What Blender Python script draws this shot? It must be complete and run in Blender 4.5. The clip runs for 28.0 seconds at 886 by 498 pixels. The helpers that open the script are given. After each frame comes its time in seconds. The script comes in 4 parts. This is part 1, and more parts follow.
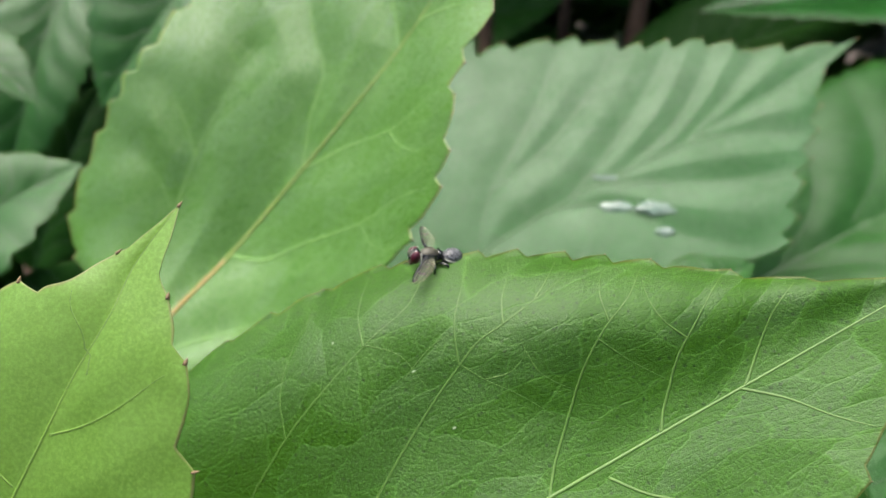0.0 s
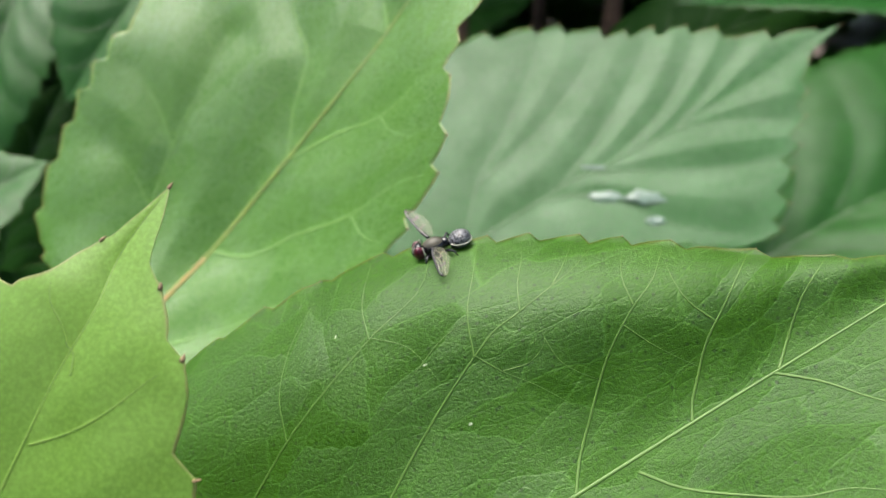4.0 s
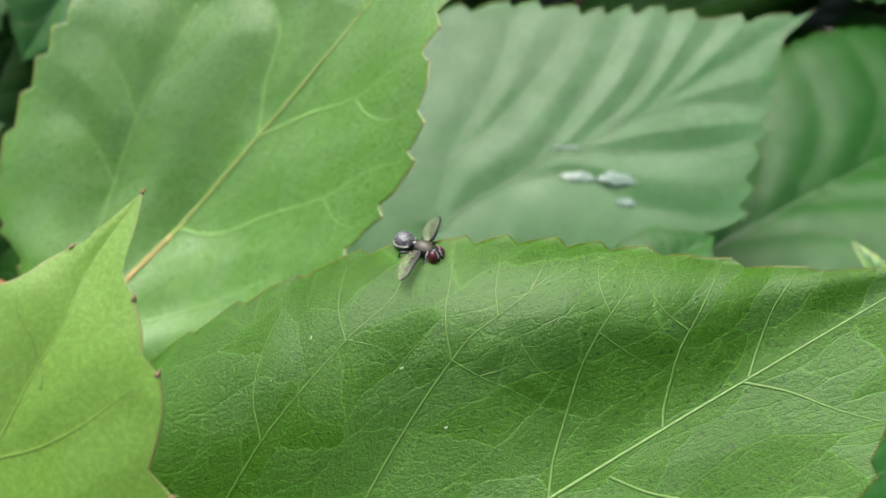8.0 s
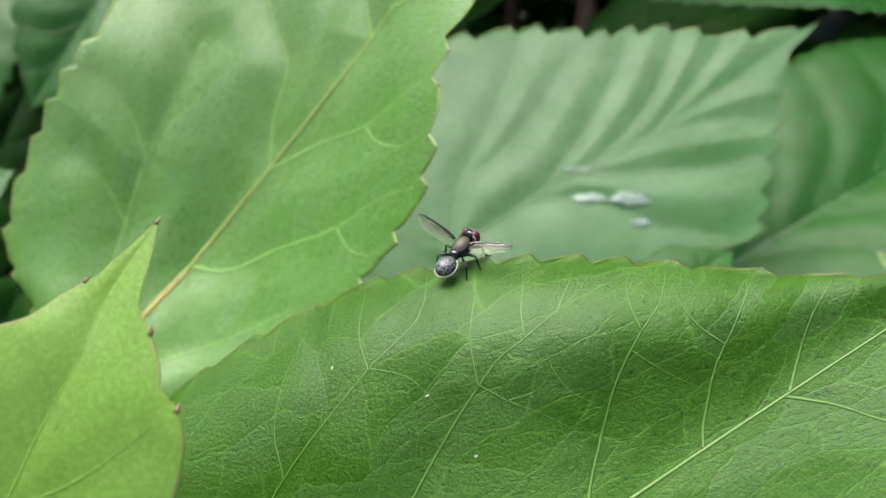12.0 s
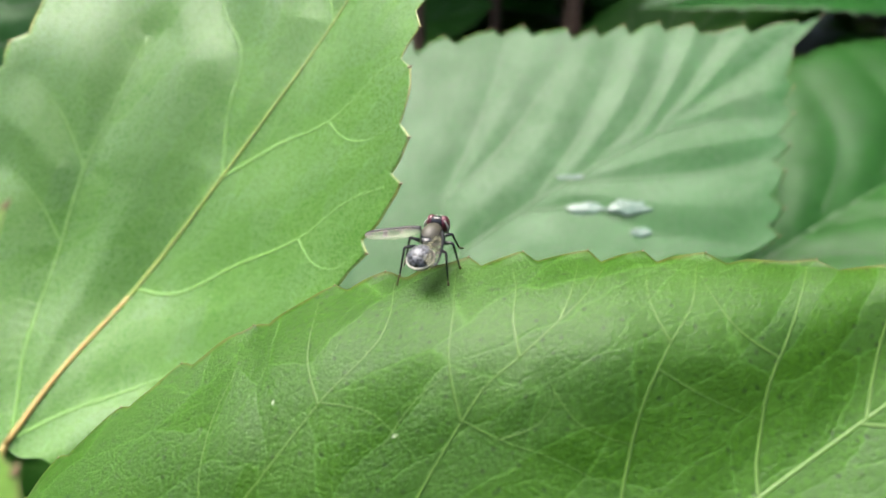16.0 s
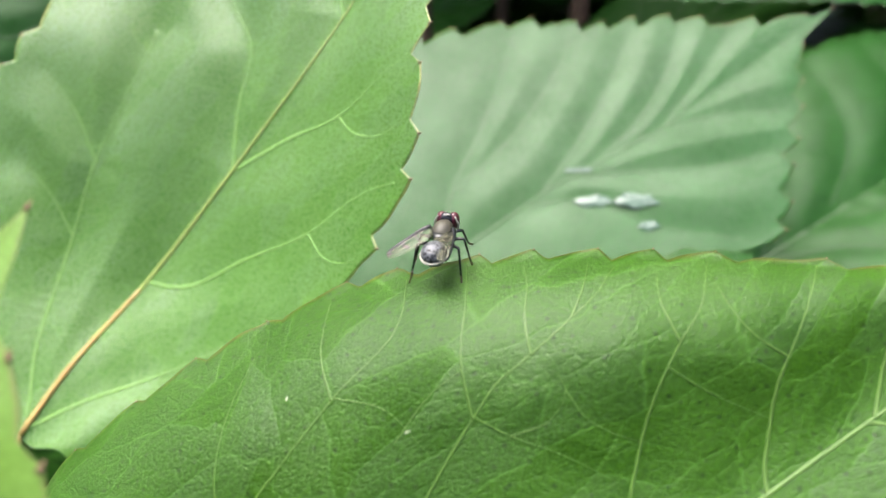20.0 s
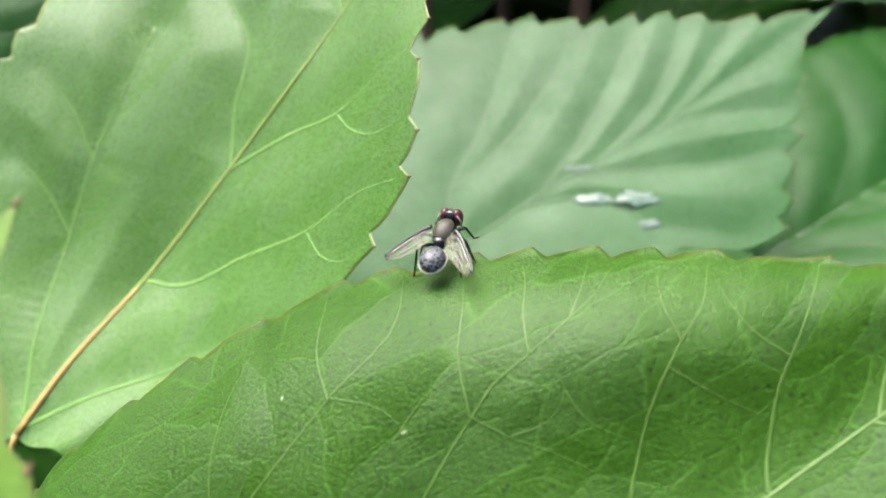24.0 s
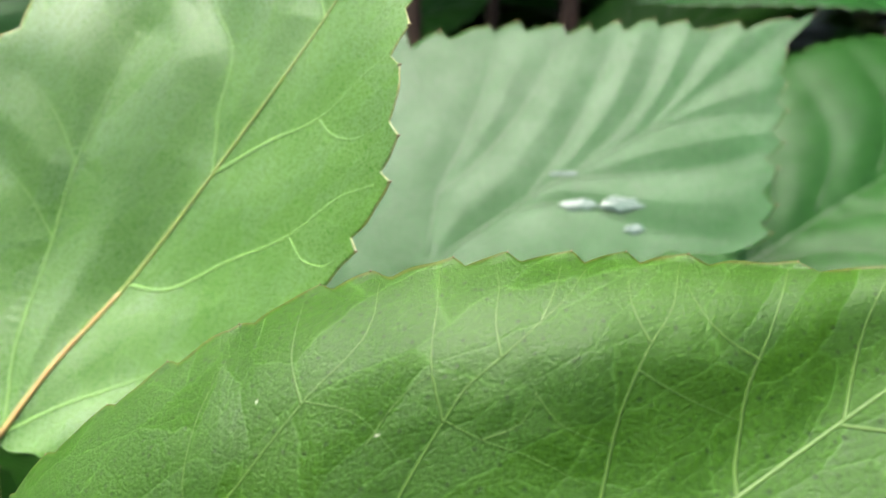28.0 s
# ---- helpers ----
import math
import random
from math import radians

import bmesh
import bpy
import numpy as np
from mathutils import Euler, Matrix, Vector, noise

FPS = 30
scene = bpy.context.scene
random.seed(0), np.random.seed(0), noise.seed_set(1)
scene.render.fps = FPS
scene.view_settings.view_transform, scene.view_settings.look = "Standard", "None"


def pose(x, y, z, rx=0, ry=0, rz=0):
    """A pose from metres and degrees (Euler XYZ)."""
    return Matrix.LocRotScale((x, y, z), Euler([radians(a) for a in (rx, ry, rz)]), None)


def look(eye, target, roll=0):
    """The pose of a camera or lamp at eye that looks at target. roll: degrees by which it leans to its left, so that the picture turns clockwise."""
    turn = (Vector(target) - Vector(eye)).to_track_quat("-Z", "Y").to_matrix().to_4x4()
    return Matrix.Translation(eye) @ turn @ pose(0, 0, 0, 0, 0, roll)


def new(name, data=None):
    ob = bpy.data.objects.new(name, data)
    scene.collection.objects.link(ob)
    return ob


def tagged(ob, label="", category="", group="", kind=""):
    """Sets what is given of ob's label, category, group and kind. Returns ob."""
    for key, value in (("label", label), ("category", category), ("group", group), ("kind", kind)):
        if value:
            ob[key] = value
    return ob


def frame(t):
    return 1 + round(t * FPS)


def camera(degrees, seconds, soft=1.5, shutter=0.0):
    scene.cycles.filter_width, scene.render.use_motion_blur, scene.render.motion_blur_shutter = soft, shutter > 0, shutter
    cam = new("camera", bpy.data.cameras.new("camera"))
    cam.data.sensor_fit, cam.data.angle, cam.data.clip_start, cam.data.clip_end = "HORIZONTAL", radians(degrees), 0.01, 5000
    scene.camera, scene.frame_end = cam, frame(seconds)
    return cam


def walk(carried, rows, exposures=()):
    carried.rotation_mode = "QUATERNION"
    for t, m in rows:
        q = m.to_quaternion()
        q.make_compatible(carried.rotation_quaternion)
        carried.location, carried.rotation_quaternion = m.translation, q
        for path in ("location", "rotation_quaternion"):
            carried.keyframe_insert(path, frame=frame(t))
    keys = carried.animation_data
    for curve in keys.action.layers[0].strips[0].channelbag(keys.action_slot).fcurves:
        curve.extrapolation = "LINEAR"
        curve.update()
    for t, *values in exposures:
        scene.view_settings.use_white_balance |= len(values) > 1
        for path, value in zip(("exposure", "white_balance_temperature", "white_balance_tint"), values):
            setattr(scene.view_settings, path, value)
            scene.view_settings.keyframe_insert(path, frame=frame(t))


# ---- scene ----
CM = 0.01
LIFT = 0.9  # height of the plan's zero above the soil
# the plan lies along the camera's way of looking, which points down into the bush
LEAN = Matrix.Translation((0, 0, LIFT)) @ Matrix.Rotation(radians(-25), 4, "X")


def at(p):
    """A place of the plan, in centimetres, as metres above the soil."""
    return LEAN @ Vector((p[0] * CM, p[1] * CM, p[2] * CM))


# ---- camera ----
cam = camera(65.54, 28.0, soft=1.3)
cam.data.dof.use_dof = True
cam.data.dof.focus_distance = 0.062
cam.data.dof.aperture_fstop = 28.0
# seconds; place in cm; turn to the left, tilt and roll in degrees
PATH = [
    (0, 1.236, -0.753, -0.157, 10.58, -10.08, 1.40),
    (0.5, 1.171, -0.530, -0.065, 10.12, -11.70, 2.27),
    (1, 0.959, -0.781, 0.078, 9.57, -12.88, 2.88),
    (1.5, 0.849, -0.903, 0.194, 9.29, -12.93, 3.33),
    (2, 1.024, -1.116, 0.134, 9.04, -12.67, 3.66),
    (2.5, 1.100, -0.835, -0.285, 8.97, -12.29, 3.04),
    (3, 0.912, -0.711, -0.291, 8.81, -11.22, 2.40),
    (3.5, 0.848, -0.534, -0.319, 8.55, -10.21, 1.30),
    (5.5, 0.522, -0.065, -0.548, 6.96, -9.82, 0.84),
    (6, 0.555, -0.081, -0.216, 6.60, -11.12, 1.14),
    (6.5, 0.249, -0.070, -0.239, 6.27, -11.84, 1.38),
    (7, 0.294, -0.258, -0.080, 5.76, -12.89, 2.22),
    (7.5, 0.471, -0.332, -0.048, 5.32, -13.40, 2.61),
    (8, 0.619, -0.263, -0.007, 5.04, -13.28, 2.61),
    (8.5, 0.597, -0.530, 0.028, 4.80, -13.29, 2.53),
    (9, 0.515, -0.540, 0.107, 4.60, -13.24, 2.33),
    (9.5, 0.529, -0.829, 0.136, 4.66, -12.95, 1.99),
    (10, 0.467, -0.859, 0.042, 4.76, -12.67, 1.83),
    (10.5, 0.441, -0.731, -0.053, 5.12, -12.25, 1.07),
    (11, 0.529, -0.571, 0.100, 5.54, -11.67, 0.61),
    (11.5, 0.478, -0.324, 0.023, 5.74, -11.20, 0.38),
    (13.5, 0.553, 0.461, -0.538, 5.66, -8.43, -0.99),
    (14, 0.457, 0.767, -0.568, 5.48, -7.93, -1.10),
    (14.5, 0.367, 0.987, -0.582, 5.38, -7.74, -1.13),
    (15, 0.341, 1.143, -0.656, 5.28, -7.81, -1.23),
    (15.5, 0.391, 1.153, -0.586, 5.05, -8.09, -1.28),
    (16, 0.513, 1.230, -0.646, 5.04, -8.16, -1.28),
    (16.5, 0.426, 1.329, -0.671, 5.01, -8.14, -1.30),
    (17, 0.479, 1.580, -0.738, 5.12, -8.58, -1.43),
    (17.5, 0.290, 1.564, -0.576, 5.11, -8.32, -1.24),
    (18, 0.409, 1.698, -0.745, 5.28, -8.34, -1.42),
    (18.5, 0.453, 1.602, -0.598, 5.27, -8.55, -1.33),
    (19, 0.362, 1.381, -0.637, 5.28, -8.75, -1.28),
    (19.5, 0.463, 1.280, -0.601, 5.29, -9.09, -1.34),
    (20, 0.469, 1.187, -0.575, 5.51, -9.00, -1.21),
    (20.5, 0.462, 1.212, -0.614, 5.66, -9.01, -1.27),
    (21, 0.513, 1.109, -0.635, 5.80, -8.86, -1.21),
    (21.5, 0.580, 1.107, -0.691, 5.95, -8.65, -1.28),
    (23.5, 0.461, 1.198, -0.668, 5.79, -9.12, -1.28),
    (24, 0.488, 1.257, -0.593, 5.59, -9.12, -1.20),
    (24.5, 0.457, 1.198, -0.515, 5.58, -9.16, -1.16),
    (25, 0.406, 1.283, -0.580, 5.29, -9.14, -0.99),
    (25.5, 0.486, 1.324, -0.585, 5.29, -9.19, -1.08),
    (26, 0.489, 1.250, -0.619, 4.95, -9.18, -0.87),
    (26.5, 0.722, 1.481, -0.627, 5.03, -9.12, -0.92),
    (27, 0.756, 1.347, -0.714, 5.15, -8.95, -1.01),
    (27.5, 0.673, 1.200, -0.655, 4.92, -8.95, -1.00),
    (28, 0.625, 1.225, -0.592, 4.91, -8.71, -1.05),
]
walk(cam, [(t, LEAN @ pose(x * CM, y * CM, z * CM, 90 + tilt, 0, turn) @ pose(0, 0, 0, 0, 0, roll))
           for t, x, y, z, turn, tilt, roll in PATH],
     exposures=[(0, 2.12, 6500, 7), (11.5, 2.16, 6500, 7), (14, 2.36, 6500, 8), (20, 2.48, 6500, 10), (28, 2.48, 6500, 10)])

# ---- light: bright overcast sky ----
world = bpy.data.worlds.new("overcast_sky")
scene.world = world
world.use_nodes = True
wn = world.node_tree.nodes
sky = wn.new("ShaderNodeTexSky")
sky.sky_type = "NISHITA"
sky.sun_disc = False
sky.sun_elevation, sky.sun_rotation = radians(73), radians(-55)
sky.air_density, sky.dust_density, sky.ozone_density = 0.6, 6.0, 0.6
wn["Background"].inputs["Strength"].default_value = 0.1
world.node_tree.links.new(sky.outputs["Color"], wn["Background"].inputs["Color"])
sun = new("sun", bpy.data.lights.new("sun", "SUN"))
sun.data.energy, sun.data.angle, sun.data.color = 1.5, radians(48), (1.0, 0.98, 0.94)
sun.matrix_world = look((-0.45, 0.42, 2.75), (0, 0.1, 0.9))


# ---- materials ----
def mat(name):
    m = bpy.data.materials.new(name)
    m.use_nodes = True
    t = m.node_tree
    return m, t, t.nodes["Principled BSDF"], t.nodes["Material Output"]


def node(t, kind, **values):
    n = t.nodes.new(kind)
    for key, value in values.items():
        if key in n.inputs:
            n.inputs[key].default_value = value
    return n


def ramp(t, source, stops):
    n = t.nodes.new("ShaderNodeValToRGB")
    while len(n.color_ramp.elements) < len(stops):
        n.color_ramp.elements.new(0.5)
    for e, (p, c) in zip(n.color_ramp.elements, stops):
        e.position, e.color = p, (*c, 1) if len(c) == 3 else c
    t.links.new(source, n.inputs["Fac"])
    return n.outputs["Color"]


def grey(v):
    return (v, v, v)


def mixed(t, fac, a, b, mode="MIX"):
    n = t.nodes.new("ShaderNodeMix")
    n.data_type, n.blend_type = "RGBA", mode
    for socket, v in ((n.inputs[0], fac), (n.inputs[6], a), (n.inputs[7], b)):
        if isinstance(v, (int, float)):
            socket.default_value = v
        elif isinstance(v, tuple):
            socket.default_value = (*v, 1)
        else:
            t.links.new(v, socket)
    return n.outputs[2]


def sums(t, op, a, b=0.0):
    n = t.nodes.new("ShaderNodeMath")
    n.operation = op
    for socket, v in zip(n.inputs, (a, b)):
        if isinstance(v, (int, float)):
            socket.default_value = v
        else:
            t.links.new(v, socket)
    return n.outputs[0]


def leaf_material(name, dark, light, back, edge, gloss=0.42, through_light=0.35, net=1.0, speck=0.0, spot=None, sheen=0.5, panels=0.1, relief=0.4):
    """A leaf blade: mottled green, a net of fine veins, a browned rim, some light coming through."""
    m, t, bsdf, out = mat(name)
    uv = t.nodes.new("ShaderNodeUVMap")
    uv.uv_map = "plan"
    rim = t.nodes.new("ShaderNodeUVMap")
    rim.uv_map = "rim"
    rims = t.nodes.new("ShaderNodeSeparateXYZ")
    t.links.new(rim.outputs[0], rims.inputs[0])
    solid = t.nodes.new("ShaderNodeTexCoord").outputs["Object"]
    warp = node(t, "ShaderNodeTexNoise", Scale=1.6, Detail=3.0)
    t.links.new(uv.outputs[0], warp.inputs["Vector"])
    bent = t.nodes.new("ShaderNodeVectorMath")
    bent.operation = "MULTIPLY_ADD"
    t.links.new(warp.outputs["Color"], bent.inputs[0])
    bent.inputs[1].default_value = (0.35, 0.35, 0.35)
    t.links.new(uv.outputs[0], bent.inputs[2])
    # ladder of third-order veins, then the fine net between them
    stretch = t.nodes.new("ShaderNodeMapping")
    stretch.inputs["Scale"].default_value = (1.1, 2.4, 1)
    t.links.new(bent.outputs[0], stretch.inputs[0])
    nets, pads = [], []
    for scale, width in ((1.0, 0.03), (3.0, 0.05), (9.0, 0.1)):
        v = node(t, "ShaderNodeTexVoronoi", Scale=scale)
        v.voronoi_dimensions = "2D"
        v.feature = "DISTANCE_TO_EDGE"
        t.links.new(stretch.outputs[0], v.inputs["Vector"])
        nets.append(ramp(t, v.outputs["Distance"], [(0, grey(1)), (width, grey(0))]))
        pads.append(ramp(t, v.outputs["Distance"], [(0, grey(0)), (0.1, grey(0.5)), (0.42, grey(1))]))
    blotch = node(t, "ShaderNodeTexNoise", Scale=90.0, Detail=6.0, Roughness=0.62)
    t.links.new(solid, blotch.inputs["Vector"])
    grain = node(t, "ShaderNodeTexNoise", Scale=3000.0, Detail=4.0, Roughness=0.7)
    t.links.new(solid, grain.inputs["Vector"])
    colour = mixed(t, ramp(t, blotch.outputs["Fac"], [(0.32, grey(0)), (0.7, grey(1))]), dark, light)
    colour = mixed(t, sums(t, "MULTIPLY", ramp(t, grain.outputs["Fac"], [(0.42, grey(0)), (0.7, grey(1))]), 0.5), colour, tuple(min(1, c * 1.8) for c in light))
    cell = node(t, "ShaderNodeTexVoronoi", Scale=1.0)
    cell.voronoi_dimensions = "2D"
    t.links.new(stretch.outputs[0], cell.inputs["Vector"])
    parts_of = t.nodes.new("ShaderNodeSeparateXYZ")
    t.links.new(cell.outputs["Color"], parts_of.inputs[0])
    colour = mixed(t, sums(t, "MULTIPLY", parts_of.outputs["Y"], 0.1 * net), colour, tuple(c * 0.75 for c in dark))
    pale = tuple(min(1, c * 1.75 + 0.015) for c in light)
    colour = mixed(t, sums(t, "MULTIPLY", nets[0], 0.55 * net), colour, pale)
    colour = mixed(t, sums(t, "MULTIPLY", nets[1], 0.25 * net), colour, pale)
    colour = mixed(t, sums(t, "MULTIPLY", nets[2], 0.1 * net), colour, pale)
    if speck:
        v = node(t, "ShaderNodeTexVoronoi", Scale=900.0)
        t.links.new(solid, v.inputs["Vector"])
        colour = mixed(t, sums(t, "MULTIPLY", ramp(t, v.outputs["Distance"], [(0.12, grey(1)), (0.2, grey(0))]), speck), colour, tuple(c * 0.3 for c in dark))
        w = node(t, "ShaderNodeTexVoronoi", Scale=0.4)
        w.voronoi_dimensions = "2D"
        t.links.new(bent.outputs[0], w.inputs["Vector"])
        colour = mixed(t, sums(t, "MULTIPLY", ramp(t, w.outputs["Distance"], [(0.003, grey(1)), (0.0055, grey(0))]), 0.7), colour, (0.6, 0.65, 0.5))
    rough = gloss
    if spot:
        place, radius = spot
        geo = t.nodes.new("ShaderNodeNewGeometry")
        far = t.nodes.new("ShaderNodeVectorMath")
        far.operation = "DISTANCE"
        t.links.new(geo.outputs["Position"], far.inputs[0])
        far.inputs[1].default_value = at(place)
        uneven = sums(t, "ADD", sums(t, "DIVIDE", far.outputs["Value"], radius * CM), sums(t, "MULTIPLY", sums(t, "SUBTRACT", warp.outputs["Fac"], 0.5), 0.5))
        # inside the spot's uneven outline the colour moves towards the dark tone
        in_spot = ramp(t, uneven, [(0.86, grey(1)), (0.98, grey(0))])
        colour = mixed(t, sums(t, "MULTIPLY", in_spot, 0.3), colour, dark)
    brown = node(t, "ShaderNodeTexNoise", Scale=2.6, Detail=4.0)
    t.links.new(uv.outputs[0], brown.inputs["Vector"])
    reach = sums(t, "MULTIPLY", ramp(t, brown.outputs["Fac"], [(0.4, grey(0.05)), (0.75, grey(1))]), 0.035)
    near = sums(t, "SUBTRACT", 1.0, sums(t, "DIVIDE", rims.outputs["X"], sums(t, "ADD", reach, 0.012)))
    near_clamped = ramp(t, near, [(0.0, grey(0)), (0.55, grey(1))])
    colour = mixed(t, sums(t, "MULTIPLY", near_clamped, 0.6), colour, edge)
    # paler underside
    side = rims.outputs["Y"]
    colour = mixed(t, side, colour, back)
    t.links.new(colour, bsdf.inputs["Base Color"])
    gl = mixed(t, ramp(t, grain.outputs["Fac"], [(0.3, grey(0)), (0.7, grey(1))]), grey(max(0.05, rough - 0.08)), grey(rough + 0.12))
    t.links.new(gl, bsdf.inputs["Roughness"])
    # the cells between the veins shine unevenly
    shine = sums(t, "ADD", sums(t, "MULTIPLY", parts_of.outputs["X"], 0.8 * net), sums(t, "MULTIPLY", blotch.outputs["Fac"], 0.8))
    t.links.new(sums(t, "MULTIPLY", sums(t, "ADD", shine, 0.6 - 0.4 * net), sheen), bsdf.inputs["Specular IOR Level"])
    height = sums(t, "ADD", sums(t, "MULTIPLY", nets[0], -0.35 * net), sums(t, "ADD", sums(t, "MULTIPLY", nets[1], -0.25 * net), sums(t, "MULTIPLY", grain.outputs["Fac"], 2.6)))
    height = sums(t, "ADD", height, sums(t, "ADD", sums(t, "MULTIPLY", pads[0], 2.6 * panels), sums(t, "MULTIPLY", pads[1], 1.1 * panels)))
    b = node(t, "ShaderNodeBump", Strength=relief, Distance=0.00014)
    t.links.new(height, b.inputs["Height"])
    t.links.new(b.outputs[0], bsdf.inputs["Normal"])
    tr = t.nodes.new("ShaderNodeBsdfTranslucent")
    t.links.new(mixed(t, 0.5, colour, tuple(min(1, c * k) for c, k in zip(light, (1.6, 1.5, 0.6)))), tr.inputs["Color"])
    mix = t.nodes.new("ShaderNodeMixShader")
    mix.inputs[0].default_value = through_light
    t.links.new(bsdf.outputs[0], mix.inputs[1])
    t.links.new(tr.outputs[0], mix.inputs[2])
    t.links.new(mix.outputs[0], out.inputs["Surface"])
    return m


def plain_material(name, a, b, rough=0.5, scale=900.0, bump=0.3, metal=0.0, fine=0.00005, coat=0.0):
    """Two tones mottled at two scales, with a fine relief."""
    m, t, bsdf, out = mat(name)
    tc = t.nodes.new("ShaderNodeTexCoord")
    n1 = node(t, "ShaderNodeTexNoise", Scale=scale, Detail=5.0, Roughness=0.65)
    n2 = node(t, "ShaderNodeTexNoise", Scale=scale * 6, Detail=3.0)
    for n in (n1, n2):
        t.links.new(tc.outputs["Object"], n.inputs["Vector"])
    both = sums(t, "ADD", sums(t, "MULTIPLY", n1.outputs["Fac"], 0.65), sums(t, "MULTIPLY", n2.outputs["Fac"], 0.35))
    t.links.new(ramp(t, both, [(0.36, a), (0.64, b)]), bsdf.inputs["Base Color"])
    bsdf.inputs["Roughness"].default_value, bsdf.inputs["Metallic"].default_value = rough, metal
    bsdf.inputs["Coat Weight"].default_value = coat
    bp = node(t, "ShaderNodeBump", Strength=bump, Distance=fine)
    t.links.new(both, bp.inputs["Height"])
    t.links.new(bp.outputs[0], bsdf.inputs["Normal"])
    return m


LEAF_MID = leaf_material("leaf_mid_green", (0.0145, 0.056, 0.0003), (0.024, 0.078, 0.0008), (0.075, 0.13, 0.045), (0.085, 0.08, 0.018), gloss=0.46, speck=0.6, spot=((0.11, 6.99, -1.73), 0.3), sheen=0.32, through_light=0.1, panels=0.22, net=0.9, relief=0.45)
LEAF_SOFT = leaf_material("leaf_soft_green", (0.05, 0.148, 0.009), (0.075, 0.19, 0.02), (0.1, 0.2, 0.055), (0.36, 0.28, 0.06), gloss=0.28, net=0.6, sheen=1.0, through_light=0.3)
LEAF_YOUNG = leaf_material("leaf_young_yellow_green", (0.118, 0.24, 0.028), (0.155, 0.285, 0.052), (0.2, 0.32, 0.09), (0.26, 0.2, 0.1), gloss=0.4, net=0.15, through_light=0.45, sheen=0.35, relief=0.2)
LEAF_BLUE = leaf_material("leaf_blue_green", (0.009, 0.058, 0.007), (0.016, 0.082, 0.014), (0.04, 0.09, 0.035), (0.14, 0.12, 0.04), gloss=0.28, net=0.3, sheen=0.34, through_light=0.12)
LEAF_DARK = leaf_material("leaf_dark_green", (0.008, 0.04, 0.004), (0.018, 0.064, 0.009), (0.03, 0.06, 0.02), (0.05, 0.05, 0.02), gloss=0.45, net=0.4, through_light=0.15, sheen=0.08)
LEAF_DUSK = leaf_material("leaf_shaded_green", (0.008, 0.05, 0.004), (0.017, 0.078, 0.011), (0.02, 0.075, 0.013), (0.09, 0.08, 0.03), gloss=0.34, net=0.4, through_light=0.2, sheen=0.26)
VEIN_PALE = plain_material("vein_pale_green", (0.05, 0.115, 0.011), (0.066, 0.138, 0.018), rough=0.5, scale=500)
VEIN_GREEN = plain_material("vein_green", (0.12, 0.26, 0.05), (0.16, 0.3, 0.07), rough=0.4, scale=500)
VEIN_WARM = plain_material("vein_yellow_green", (0.18, 0.25, 0.05), (0.23, 0.29, 0.075), rough=0.4, scale=500)
VEIN_YOUNG = plain_material("vein_young_green", (0.1, 0.2, 0.018), (0.13, 0.225, 0.03), rough=0.5, scale=500)
VEIN_BLUE = plain_material("vein_blue_green", (0.018, 0.082, 0.012), (0.028, 0.1, 0.02), rough=0.4, scale=300)
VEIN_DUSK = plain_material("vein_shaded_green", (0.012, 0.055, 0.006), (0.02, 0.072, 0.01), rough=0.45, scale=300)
PETIOLE_RED = plain_material("petiole_reddish", (0.36, 0.21, 0.07), (0.3, 0.27, 0.08), rough=0.5, scale=300)
DRY_TIP = plain_material("dry_brown_tooth", (0.08, 0.05, 0.02), (0.2, 0.14, 0.07), rough=0.8, scale=2500)
BARK = plain_material("brown_bark", (0.035, 0.02, 0.01), (0.085, 0.05, 0.028), rough=0.9, scale=120, bump=0.8, fine=0.0008)
SOIL = plain_material("dark_soil", (0.02, 0.015, 0.01), (0.06, 0.045, 0.03), rough=0.95, scale=25, bump=0.9, fine=0.01)
CHITIN = plain_material("black_chitin", (0.003, 0.0035, 0.0045), (0.01, 0.011, 0.013), rough=0.25, scale=3500, fine=0.00003)
DUSTED = plain_material("grey_dusted_back", (0.026, 0.024, 0.015), (0.05, 0.045, 0.028), rough=0.55, scale=2500, fine=0.00003)
EYE_RED = plain_material("dark_red_eye", (0.04, 0.005, 0.012), (0.08, 0.009, 0.02), rough=0.28, scale=9000, fine=0.00002)
PALE_RIM = plain_material("pale_rim", (0.24, 0.24, 0.2), (0.36, 0.36, 0.3), rough=0.5, scale=3000)


def abdomen_material():
    """Dark grey and closely pitted, with pale dust between the pits."""
    m, t, bsdf, out = mat("pitted_grey_abdomen")
    tc = t.nodes.new("ShaderNodeTexCoord")
    v = node(t, "ShaderNodeTexVoronoi", Scale=4600.0)
    t.links.new(tc.outputs["Object"], v.inputs["Vector"])
    n = node(t, "ShaderNodeTexNoise", Scale=900.0, Detail=3.0)
    t.links.new(tc.outputs["Object"], n.inputs["Vector"])
    f = sums(t, "ADD", v.outputs["Distance"], sums(t, "MULTIPLY", sums(t, "SUBTRACT", n.outputs["Fac"], 0.5), 0.5))
    t.links.new(ramp(t, f, [(0.36, (0.003, 0.0035, 0.0045)), (0.62, (0.1, 0.104, 0.115))]), bsdf.inputs["Base Color"])
    bsdf.inputs["Roughness"].default_value = 0.45
    bp = node(t, "ShaderNodeBump", Strength=0.8, Distance=0.00005)
    t.links.new(v.outputs["Distance"], bp.inputs["Height"])
    t.links.new(bp.outputs[0], bsdf.inputs["Normal"])
    return m


